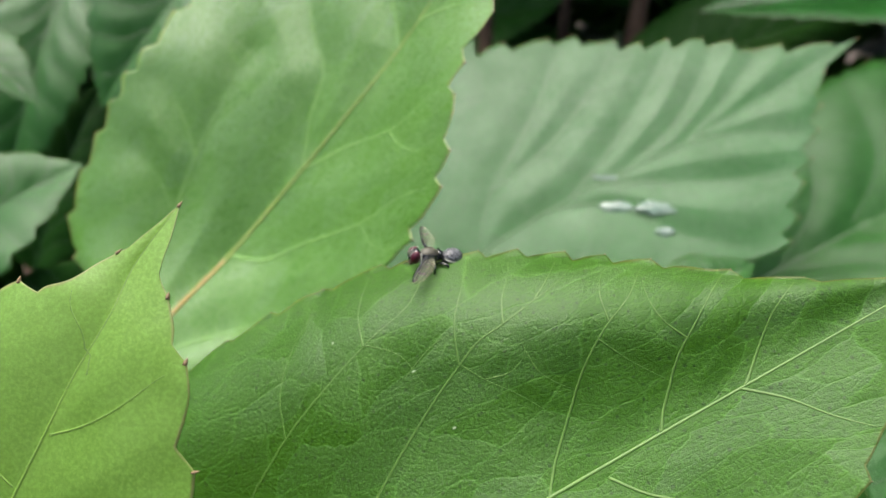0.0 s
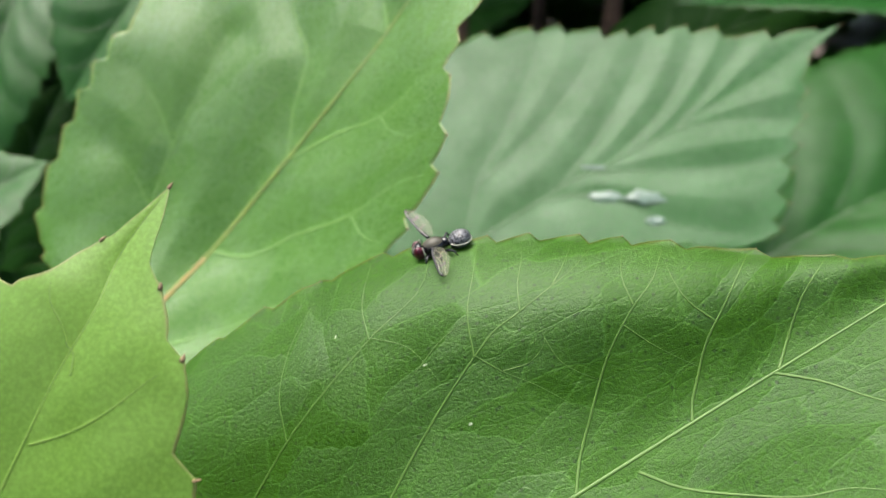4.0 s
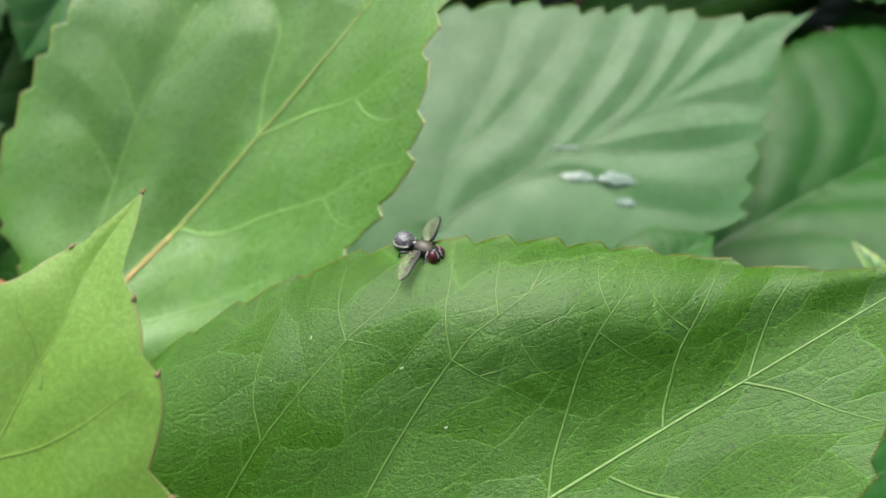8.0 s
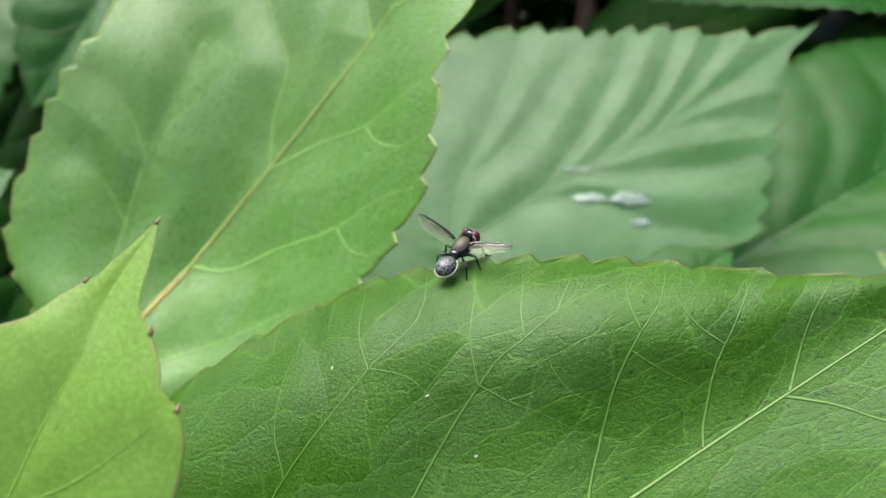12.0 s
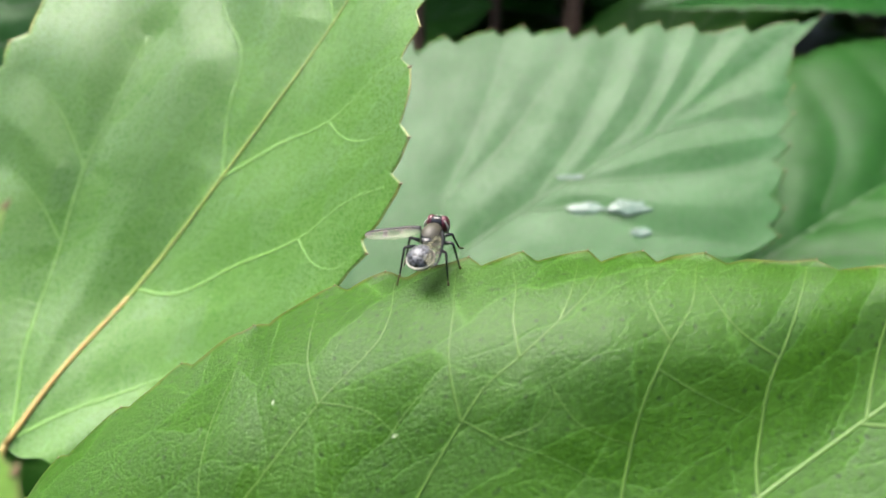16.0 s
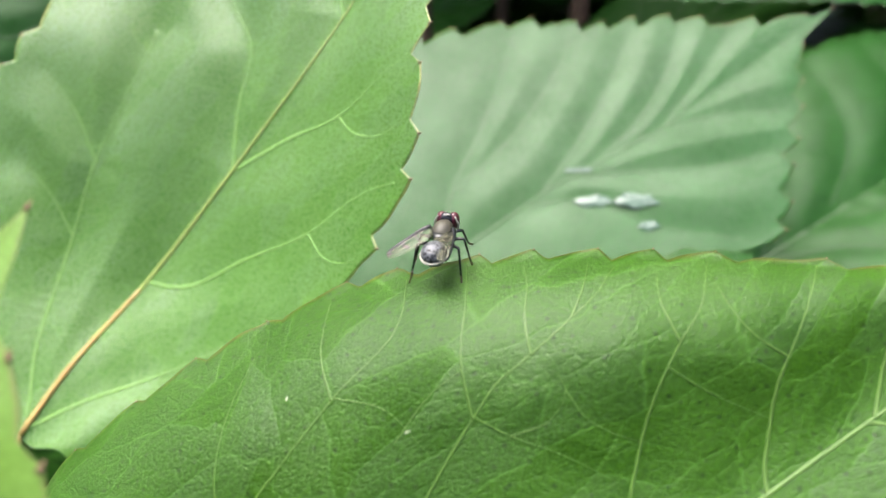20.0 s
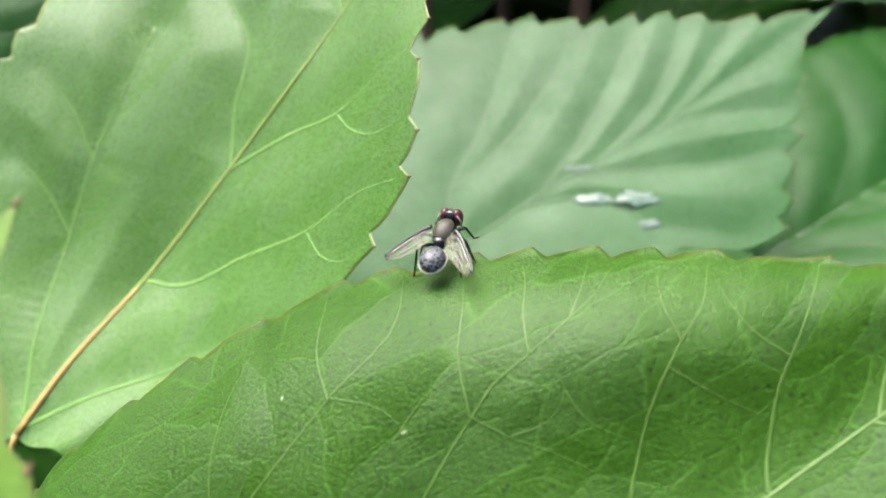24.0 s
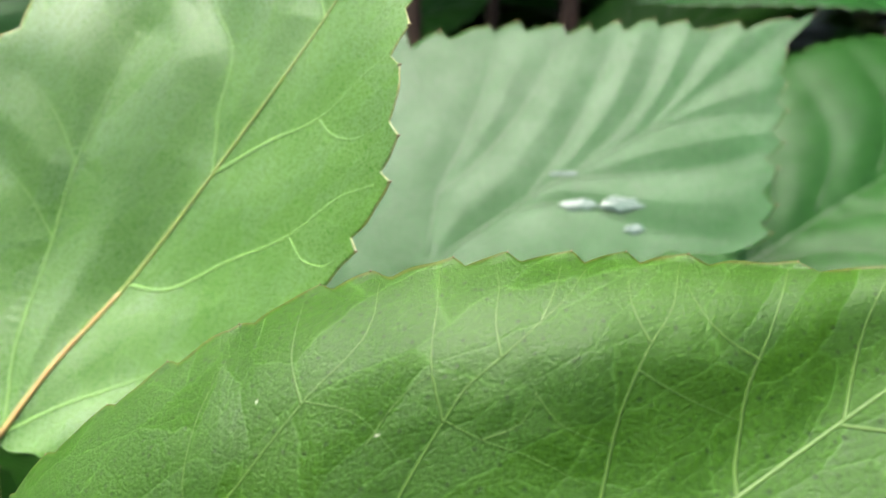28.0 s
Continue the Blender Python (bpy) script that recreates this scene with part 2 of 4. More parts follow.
def clear_material(name, tint, rough, clear):
    """A thin film that lets most light pass and glints."""
    m, t, bsdf, out = mat(name)
    n = node(t, "ShaderNodeTexNoise", Scale=2500.0, Detail=3.0)
    tc = t.nodes.new("ShaderNodeTexCoord")
    t.links.new(tc.outputs["Object"], n.inputs["Vector"])
    t.links.new(mixed(t, n.outputs["Fac"], tint, tuple(min(1, c * 1.3) for c in tint)), bsdf.inputs["Base Color"])
    bsdf.inputs["Roughness"].default_value = rough
    bsdf.inputs["Specular IOR Level"].default_value = 0.5
    see = t.nodes.new("ShaderNodeBsdfTransparent")
    mix = t.nodes.new("ShaderNodeMixShader")
    mix.inputs[0].default_value = clear
    t.links.new(bsdf.outputs[0], mix.inputs[1])
    t.links.new(see.outputs[0], mix.inputs[2])
    t.links.new(mix.outputs[0], out.inputs["Surface"])
    return m


ABDOMEN = abdomen_material()
AMBER = plain_material("dark_amber", (0.02, 0.012, 0.004), (0.06, 0.036, 0.009), rough=0.4, scale=2500)
WING = clear_material("wing_membrane", (0.17, 0.17, 0.11), 0.28, 0.68)
WING_BAND = clear_material("wing_band", (0.03, 0.026, 0.02), 0.4, 0.15)
# pale tone holds the white glint of sky on water
WET_GLINT = plain_material("wet_film_pale_glint", (0.012, 0.06, 0.025), (0.12, 0.18, 0.155), rough=0.3, scale=900, coat=0.0)


# ---- building helpers ----
def put(name, verts, faces, material, parent=None, smooth=True, label=""):
    me = bpy.data.meshes.new(name)
    me.from_pydata([tuple(v) for v in verts], [], [tuple(f) for f in faces])
    me.update()
    if smooth:
        me.shade_smooth()
    me.materials.append(material)
    ob = new(name, me)
    ob.parent = parent
    return tagged(ob, label)


def part(name, bm, material, parent, label="", smooth=True):
    """Links a bmesh as one mesh object under a thing or a part."""
    me = bpy.data.meshes.new(name)
    bm.to_mesh(me)
    bm.free()
    if smooth:
        me.shade_smooth()
    me.materials.append(material)
    ob = new(name, me)
    ob.parent = parent
    return tagged(ob, label)


def thing(name, place, label, category, group="", kind=""):
    e = new(name)
    e.empty_display_size = 0.005
    e.matrix_world = Matrix.Translation(place) @ LEAN.to_3x3().to_4x4()
    return tagged(e, label, category, group, kind)


def curve(points, n):
    """A smooth line of n points through the given ones."""
    p = np.array(points, float)
    s = np.r_[0, np.cumsum(np.linalg.norm(np.diff(p, axis=0), axis=1) + 1e-6)]
    if len(p) == 2:
        x = np.linspace(0, 1, n)[:, None]
        return p[0] * (1 - x) + p[1] * x
    g = np.gradient(p, s, axis=0)
    x = np.linspace(0, s[-1], n)
    i = np.clip(np.searchsorted(s, x, side="right") - 1, 0, len(p) - 2)
    h = (s[i + 1] - s[i])[:, None]
    q = ((x - s[i])[:, None]) / h
    return ((2 * q**3 - 3 * q**2 + 1) * p[i] + (q**3 - 2 * q**2 + q) * h * g[i]
            + (-2 * q**3 + 3 * q**2) * p[i + 1] + (q**3 - q**2) * h * g[i + 1])


def tube(points, radii, sides=6, flat=1.0, normals=None):
    """Rings along a line: vertices and faces. flat squashes the rings along the given normals."""
    p = np.array(points, float)
    tan = np.gradient(p, axis=0)
    tan /= np.linalg.norm(tan, axis=1, keepdims=True) + 1e-12
    if normals is None:
        ref = np.array((0.31, 0.17, 0.93))
        normals = np.tile(ref, (len(p), 1))
    side = np.cross(tan, normals)
    side /= np.linalg.norm(side, axis=1, keepdims=True) + 1e-12
    up = np.cross(side, tan)
    verts, faces = [], []
    for k in range(len(p)):
        for j in range(sides):
            a = 2 * math.pi * j / sides
            verts.append(p[k] + radii[k] * (math.cos(a) * side[k] + flat * math.sin(a) * up[k]))
    for k in range(len(p) - 1):
        for j in range(sides):
            a, b = k * sides + j, k * sides + (j + 1) % sides
            faces.append((a, b, b + sides, a + sides))
    faces.append(tuple(range(sides - 1, -1, -1)))
    faces.append(tuple((len(p) - 1) * sides + j for j in range(sides)))
    return verts, faces


def spline_columns(cols, n):
    """cols: stations of (midrib, half-way, margin). n stations between them, evenly along the midrib."""
    c = np.array(cols, float)
    s = np.r_[0, np.cumsum(np.linalg.norm(np.diff(c[:, 0], axis=0), axis=1))]
    s /= s[-1]
    g = np.gradient(c, s, axis=0)
    x = np.linspace(0, 1, n)
    i = np.clip(np.searchsorted(s, x, side="right") - 1, 0, len(s) - 2)
    h = (s[i + 1] - s[i])[:, None, None]
    q = (x - s[i])[:, None, None] / h
    return ((2 * q**3 - 3 * q**2 + 1) * c[i] + (q**3 - 2 * q**2 + q) * h * g[i]
            + (-2 * q**3 + 3 * q**2) * c[i + 1] + (q**3 - q**2) * h * g[i + 1])


def saw(arc, tips, lean=0.82):
    """How far out the toothed rim stands, 0 to 1, at places along the margin, for tooth tips at the given places."""
    tips = np.sort(np.array(tips))
    i = np.clip(np.searchsorted(tips, arc), 1, len(tips) - 1)
    lo, hi = tips[i - 1], tips[i]
    f = np.clip((arc - lo) / (hi - lo + 1e-9), 0, 1)
    back = 1 - lean
    return np.where(f < back, 1 - f / back, (np.clip(f - back, 0, 1) / lean) ** 0.75)


ROWS = (0, 0.4, 0.75, 1)  # shares of the way from midrib to margin at which a leaf is given


class Blade:
    """The shape of one leaf from its two halves; every half is a sheet between midrib and margin."""

    def __init__(self, up, lo, rng, veins=(), tooth=0.16, pitch=0.75, quilt=0.05, quilt_low=0.0, reach=0.4, nu=260, nv=36, tips=None, tips_low=None, wave=0.0, ease=0, bow=0.0):
        self.sheets, self.points, plain, shifts = [], [], [], []
        eye = np.array((0.5, 0.3, -0.4))
        for k, cols in enumerate((up, lo)):
            c = spline_columns(cols, nu)
            for _ in range(ease):
                c[1:-1] = (c[:-2] + 2 * c[1:-1] + c[2:]) / 4
            if k == 0:
                rib_line = c[:, 0].copy()
            else:
                c[:, 1] += (rib_line - c[:, 0]) * 0.6
                c[:, 2] += (rib_line - c[:, 0]) * 0.25
                c[:, 0] = rib_line
            m = c[:, -1]
            arc = np.r_[0, np.cumsum(np.linalg.norm(np.diff(m, axis=0), axis=1))]
            if tips and k == 0:
                order = np.argsort(m[:, 0])
                t = np.interp(tips, m[order, 0], arc[order])
            elif tips_low and k == 1:
                order = np.argsort(m[:, 2])
                t = np.interp(tips_low, m[order, 2], arc[order])
            else:
                t = np.cumsum(rng.uniform(0.65, 1.35, int(arc[-1] / pitch) + 4) * pitch) - pitch
            width = np.linalg.norm(m - c[:, 0], axis=1)
            out = saw(arc, t) * tooth * np.clip(width / 0.9, 0, 1) - tooth * 0.4
            fray = np.array([noise.noise(Vector((a * 3.1, k * 9.7, 1.3))) for a in arc]) * tooth * 0.22
            v = np.linspace(0, 1, nv) ** 0.9
            vv = v[None, :] * (1 + ((out + fray) / np.maximum(width, 0.25))[:, None] * v[None, :] ** 3)
            p = 0
            for i, node_v in enumerate(ROWS):
                weight = np.ones_like(vv)
                for other in ROWS[:i] + ROWS[i + 1:]:
                    weight = weight * (vv - other) / (node_v - other)
                p = p + weight[..., None] * c[:, None, i]
            flat = p.reshape(-1, 3)
            plain.append(flat)
            # the blade arches towards the open side
            if bow and k == 0:
                way = eye - p
                way /= np.linalg.norm(way, axis=2, keepdims=True)
                rise = np.clip(vv, 0, 1) ** 2.5 * np.clip(1 - vv, 0, 1) * 8.1 * np.clip(width / 2.2, 0, 1)[:, None]
                p = p + way * (bow * rise)[..., None]
            shifts.append(p.reshape(-1, 3) - flat)
            du = np.gradient(p, axis=0)
            dv = np.gradient(p, axis=1)
            nrm = np.cross(du, dv) * (1 if k == 0 else -1)
            nrm /= np.linalg.norm(nrm, axis=2, keepdims=True) + 1e-9
            taper = np.clip(width / 1.2, 0, 1)[:, None]
            lines = np.concatenate([c[::4, 0]] + [curve(q, 40) for q in veins])
            d = np.concatenate([np.sqrt(((flat[i:i + 2000, None] - lines[None]) ** 2).sum(2)).min(1) for i in range(0, len(flat), 2000)]).reshape(p.shape[:2])
            swell = 1 - np.exp(-((d / reach) ** 1.5))
            p = p + nrm * ((quilt if k == 0 else quilt_low or quilt) * swell * taper * (1 - 0.6 * np.clip(vv, 0, 1) ** 4))[..., None]
            if wave:
                w = np.array([noise.noise(Vector((a * 0.8, k * 5.1, 7.7))) for a in arc])
                p = p + nrm * (wave * w[:, None] * vv**3)[..., None]
            rim = (1 - v)[None, :] * width[:, None]
            along = np.linspace(0, np.linalg.norm(np.diff(c[:, 0], axis=0), axis=1).sum(), nu)
            for a in t[(t > 0.3) & (t < arc[-1] * 0.97)]:
                i = int(np.argmin(np.abs(arc - a)))
                self.points.append((p[i, -1], p[i, -1] - p[i, -4] + 0.5 * (p[min(i + 3, nu - 1), -1] - p[i, -1]), nrm[i, -1]))
            self.points.append((p[-1, -1], c[-1, 0] - c[-6, 0], nrm[-8, -1])) if k == 0 else None
            self.sheets.append((p, nrm, rim, along, vv * width[:, None] * (1 if k == 0 else -1)))
        # one shared normal along the midrib
        both = self.sheets[0][1][:, 0] + self.sheets[1][1][:, 0]
        self.spine = (self.sheets[0][0][:, 0], both / (np.linalg.norm(both, axis=1, keepdims=True) + 1e-9))
        self.all = np.concatenate([s[0].reshape(-1, 3) for s in self.sheets])
        self.norm = np.concatenate([s[1].reshape(-1, 3) for s in self.sheets])
        self.plain, self.shifts = np.concatenate(plain), np.concatenate(shifts)

    def arched(self, points):
        """The given places carried along with the arch of the blade."""
        return np.array([q + self.shifts[np.argmin(((self.plain - q) ** 2).sum(1))] for q in np.array(points, float)])

    def near(self, points, off=0.0):
        """The given places brought onto the blade, with the normals there."""
        o, ns = [], []
        for q in np.array(points, float):
            d = ((self.all - q) ** 2).sum(1)
            i = np.argpartition(d, 6)[:6]
            w = 1 / (d[i] + 1e-4)
            n = (self.norm[i] * w[:, None]).sum(0)
            n /= np.linalg.norm(n) + 1e-9
            b = (self.all[i] * w[:, None]).sum(0) / w.sum()
            o.append(q - n * ((q - b) @ n) + n * off)
            ns.append(n)
        return np.array(o), np.array(ns)

    def mesh(self, name, base, material, parent, thick=0.025):
        """One closed sheet with an upper and a lower face."""
        verts, faces, plan, rims = [], [], [], []
        for p, nrm, rim, along, across in self.sheets:
            nu, nv = rim.shape
            k = len(verts)
            top = (p - base) * CM
            low = (p - nrm * thick * np.clip(rim / 0.05, 0.25, 1)[..., None] - base) * CM
            flip = across[nu // 2, -1] < 0
            for side, sheet in ((0, top), (1, low)):
                start = k + side * nu * nv
                verts += list(sheet.reshape(-1, 3))
                a = (np.arange(nu - 1)[:, None] * nv + np.arange(nv - 1)).ravel() + start
                quad = np.stack([a, a + nv, a + nv + 1, a + 1], 1)
                if flip != (side == 1):
                    quad = quad[:, ::-1]
                faces += quad.tolist()
                plan.append(np.stack([np.broadcast_to(along[:, None], rim.shape), across], -1).reshape(-1, 2))
                rims.append(np.stack([rim, np.full(rim.shape, float(side))], -1).reshape(-1, 2))
            e = k + np.arange(nu - 1) * nv + nv - 1
            wall = np.stack([e, e + nv, e + nv + nu * nv, e + nu * nv], 1)
            faces += (wall[:, ::-1] if flip else wall).tolist()
        me = bpy.data.meshes.new(name)
        me.from_pydata(np.array(verts).tolist(), [], faces)
        me.update()
        me.shade_smooth()
        index = np.zeros(len(me.loops), np.int32)
        me.loops.foreach_get("vertex_index", index)
        for layer, values in (("plan", np.concatenate(plan)), ("rim", np.concatenate(rims))):
            me.uv_layers.new(name=layer).data.foreach_set("uv", values[index].astype(np.float32).ravel())
        me.materials.append(material)
        ob = new(name, me)
        ob.parent = parent
        return ob


def leaf(label, up, lo, veins, material, vein_material, rib_material, seed, rib=0.042, petiole=None, name="leaf", stalk_material=None, width=0.018, burr=0.0, **shape):
    """A toothed leaf with its midrib, side veins and stalk as parts."""
    b = Blade(up, lo, np.random.RandomState(seed), list(veins.values()), **shape)
    base = np.array(up[0][0], float)
    root = thing(name, at(base), label, "leaf")
    b.mesh("blade", base, material, root)
    line, n = b.spine
    keep = slice(0, None, max(1, len(line) // 60))
    line, n = line[keep], n[keep]
    r = rib * (1 - 0.8 * np.linspace(0, 1, len(line)))
    v, f = tube((line + n * r[:, None] * 0.12 - base) * CM, r * CM, 8, 0.5, n)
    put("midrib", v, f, rib_material, root)
    if stalk_material:
        low = slice(0, len(line) // 4)
        span = r[low] * np.linspace(1.12, 0.9, len(r[low]))
        v, f = tube((line[low] + n[low] * span[:, None] * 0.3 - base) * CM, span * CM, 8, 0.5, n[low])
        put("midrib_base", v, f, stalk_material, root, label="reddish lower end of the midrib")
    for key, points in veins.items():
        q, nn = b.near(b.arched(curve(points, 60)))
        r = width * (0.4 if key[0] == "t" else 0.65 if key[-1] in "bcd" else 1.0) * (1 - 0.72 * np.linspace(0, 1, len(q)))
        v, f = tube((q + nn * (r[:, None] * 0.1 + 0.003) - base) * CM, r * CM, 6, 0.15, nn)
        put("vein", v, f, vein_material, root)
    for place, way, n in b.points if burr else ():
        way = way / (np.linalg.norm(way) + 1e-9)
        bend = np.array((0.3, -0.2, 0.6)) * burr * 0.15
        q = np.array([place - way * burr * 0.8, place, place + way * burr * 0.6 + bend * 0.5, place + way * burr * 1.1 + bend])
        v, f = tube((q - base) * CM, np.array((0.55, 0.5, 0.25, 0.04)) * burr * CM, 6, 0.7)
        put("tooth_tip", v, f, DRY_TIP, root)
    if petiole:
        q = curve([base, *petiole], 24)
        v, f = tube((q - base) * CM, np.linspace(rib * 1.15, rib * 1.7, 24) * CM, 10)
        put("petiole", v, f, stalk_material or rib_material, root)
    return root, b


# ---- the leaves round the fly: from base to tip, along the midrib, two lines between, and the margin, in cm ----
M_UP_RIB = [(-3.31, 5.02, -7.10), (-2.53, 4.80, -6.35), (-1.47, 4.69, -5.40), (-0.53, 4.82, -4.71), (0.53, 5.14, -4.01), (0.84, 5.25, -3.81), (1.33, 5.41, -3.51), (2.19, 5.68, -2.98), (3.48, 6.03, -2.17), (4.65, 6.27, -1.39)]
M_UP_INNER = [(-3.38, 5.76, -5.24), (-2.89, 5.66, -4.92), (-1.69, 5.59, -4.14), (-1.01, 5.66, -3.72), (0.00, 5.87, -3.10), (0.56, 5.92, -2.93), (1.19, 5.99, -2.72), (2.20, 6.06, -2.44), (3.36, 6.22, -1.93), (4.65, 6.27, -1.39)]
M_UP_OUTER = [(-3.53, 6.25, -4.13), (-3.15, 6.24, -3.82), (-1.81, 6.26, -2.98), (-1.35, 6.28, -2.77), (-0.42, 6.42, -2.28), (0.33, 6.42, -2.15), (1.07, 6.43, -2.03), (2.18, 6.40, -1.91), (3.28, 6.37, -1.72), (4.65, 6.27, -1.39)]
M_UP_RIM = [(-3.65, 6.50, -3.59), (-3.25, 6.54, -3.16), (-1.86, 6.66, -2.21), (-1.58, 6.64, -2.14), (-0.70, 6.76, -1.70), (0.16, 6.77, -1.53), (0.98, 6.73, -1.51), (2.17, 6.63, -1.52), (3.21, 6.47, -1.58), (4.65, 6.27, -1.39)]
M_UP = list(zip(M_UP_RIB, M_UP_INNER, M_UP_OUTER, M_UP_RIM))
M_LO_RIB = [(-3.31, 5.02, -7.10), (-0.53, 4.82, -4.71), (1.18, 5.35, -3.62), (1.72, 5.46, -3.38), (2.70, 5.83, -2.67), (3.48, 6.03, -2.17), (4.65, 6.27, -1.39)]
M_LO_INNER = [(-2.47, 4.47, -6.95), (0.33, 4.48, -4.84), (1.91, 5.08, -3.83), (2.48, 5.42, -3.27), (3.21, 5.74, -2.65), (3.76, 5.97, -2.17), (4.65, 6.27, -1.39)]
M_LO_OUTER = [(-1.64, 3.97, -6.65), (1.09, 4.25, -5.02), (2.53, 4.83, -4.00), (3.19, 5.29, -3.24), (3.68, 5.62, -2.65), (4.02, 5.91, -2.15), (4.65, 6.27, -1.39)]
M_LO_RIM = [(-1.02, 3.73, -6.37), (1.64, 4.16, -5.19), (2.99, 4.61, -4.14), (3.69, 5.14, -3.21), (3.99, 5.52, -2.64), (4.20, 5.85, -2.14), (4.65, 6.27, -1.39)]
M_LO = list(zip(M_LO_RIB, M_LO_INNER, M_LO_OUTER, M_LO_RIM))
F_UP_RIB = [(-4.00, 3.35, -5.05), (-3.26, 3.62, -3.54), (-2.86, 3.80, -2.68), (-2.67, 3.94, -2.22), (-2.45, 4.14, -1.74), (-2.39, 4.36, -1.41), (-2.12, 4.68, -0.88)]
F_UP_INNER = [(-4.50, 3.40, -4.83), (-3.88, 3.70, -3.16), (-3.16, 3.88, -2.32), (-2.87, 3.99, -1.96), (-2.62, 4.14, -1.63), (-2.45, 4.37, -1.34), (-2.12, 4.68, -0.88)]
F_UP_OUTER = [(-4.93, 3.49, -4.63), (-4.43, 3.82, -2.83), (-3.42, 3.99, -2.00), (-3.05, 4.07, -1.73), (-2.76, 4.16, -1.54), (-2.51, 4.39, -1.29), (-2.12, 4.68, -0.88)]
F_UP_RIM = [(-5.24, 3.60, -4.49), (-4.81, 3.95, -2.60), (-3.61, 4.12, -1.77), (-3.17, 4.17, -1.56), (-2.87, 4.20, -1.47), (-2.54, 4.42, -1.24), (-2.12, 4.68, -0.88)]
F_UP = list(zip(F_UP_RIB, F_UP_INNER, F_UP_OUTER, F_UP_RIM))
F_LO_RIB = [(-4.00, 3.35, -5.05), (-3.26, 3.62, -3.54), (-2.86, 3.80, -2.68), (-2.67, 3.94, -2.22), (-2.45, 4.14, -1.74), (-2.39, 4.36, -1.41), (-2.12, 4.68, -0.88)]
F_LO_INNER = [(-3.37, 3.36, -4.92), (-2.58, 3.59, -3.56), (-2.37, 3.77, -2.77), (-2.27, 3.90, -2.30), (-2.17, 4.07, -1.88), (-2.23, 4.30, -1.49), (-2.12, 4.68, -0.88)]
F_LO_OUTER = [(-2.81, 3.40, -4.80), (-1.98, 3.59, -3.59), (-1.94, 3.77, -2.85), (-1.93, 3.90, -2.38), (-1.93, 4.03, -2.00), (-2.10, 4.26, -1.56), (-2.12, 4.68, -0.88)]
F_LO_RIM = [(-2.42, 3.45, -4.72), (-1.55, 3.62, -3.60), (-1.64, 3.80, -2.91), (-1.68, 3.92, -2.43), (-1.75, 4.02, -2.09), (-2.00, 4.25, -1.60), (-2.12, 4.68, -0.88)]
F_LO = list(zip(F_LO_RIB, F_LO_INNER, F_LO_OUTER, F_LO_RIM))
L_UP_RIB = [(-6.56, 9.95, -4.65), (-6.01, 10.39, -3.80), (-5.03, 10.97, -2.64), (-3.55, 10.96, -0.97), (-2.64, 10.79, 0.03), (-1.70, 10.59, 1.08), (-0.74, 10.25, 2.29), (0.37, 10.09, 3.71)]
L_UP_INNER = [(-7.35, 9.88, -5.03), (-6.65, 10.36, -3.84), (-6.33, 10.91, -2.61), (-5.37, 11.28, -0.99), (-4.40, 11.38, 0.36), (-3.28, 11.38, 1.63), (-1.60, 10.98, 2.83), (0.37, 10.09, 3.71)]
L_UP_OUTER = [(-8.04, 9.89, -5.36), (-7.22, 10.34, -3.87), (-7.47, 10.87, -2.59), (-6.96, 11.17, -1.01), (-5.95, 11.47, 0.65), (-4.65, 11.78, 2.12), (-2.35, 11.49, 3.30), (0.37, 10.09, 3.71)]
L_UP_RIM = [(-8.53, 9.89, -5.59), (-7.62, 10.40, -3.89), (-8.29, 10.97, -2.57), (-8.09, 11.26, -1.02), (-7.05, 11.43, 0.86), (-5.64, 11.97, 2.46), (-2.89, 11.79, 3.64), (0.37, 10.09, 3.71)]
L_UP = list(zip(L_UP_RIB, L_UP_INNER, L_UP_OUTER, L_UP_RIM))
L_LO_RIB = [(-6.56, 9.95, -4.65), (-6.01, 10.39, -3.80), (-5.03, 10.97, -2.64), (-4.38, 11.05, -1.82), (-3.55, 10.96, -0.97), (-2.64, 10.79, 0.03), (-1.70, 10.59, 1.08), (-0.74, 10.25, 2.29), (0.37, 10.09, 3.71)]
L_LO_INNER = [(-6.12, 9.86, -4.80), (-5.09, 10.35, -3.83), (-3.77, 10.58, -2.65), (-3.16, 10.54, -1.90), (-2.46, 10.40, -1.09), (-1.82, 10.30, -0.05), (-1.24, 10.16, 0.89), (-0.41, 9.94, 2.09), (0.37, 10.09, 3.71)]
L_LO_OUTER = [(-5.73, 9.79, -4.93), (-4.29, 10.17, -3.86), (-2.67, 10.01, -2.66), (-2.09, 9.88, -1.98), (-1.51, 9.71, -1.19), (-1.10, 9.65, -0.13), (-0.84, 9.74, 0.73), (-0.12, 9.70, 1.92), (0.37, 10.09, 3.71)]
L_LO_RIM = [(-5.60, 9.80, -5.60), (-3.71, 9.96, -3.88), (-1.89, 9.50, -2.67), (-1.33, 9.31, -2.03), (-0.83, 9.13, -1.26), (-0.59, 9.15, -0.18), (-0.56, 9.43, 0.61), (0.08, 9.55, 1.80), (0.37, 10.09, 3.71)]
L_LO = list(zip(L_LO_RIB, L_LO_INNER, L_LO_OUTER, L_LO_RIM))
B_UP_RIB = [(-1.06, 15.61, -3.45), (-0.89, 15.67, -3.31), (-0.62, 15.82, -3.02), (0.30, 16.12, -2.38), (1.22, 16.39, -1.79), (2.42, 16.66, -1.15), (3.87, 16.98, -0.40), (5.56, 17.49, 0.70), (6.86, 17.87, 1.54), (7.80, 18.17, 2.19)]
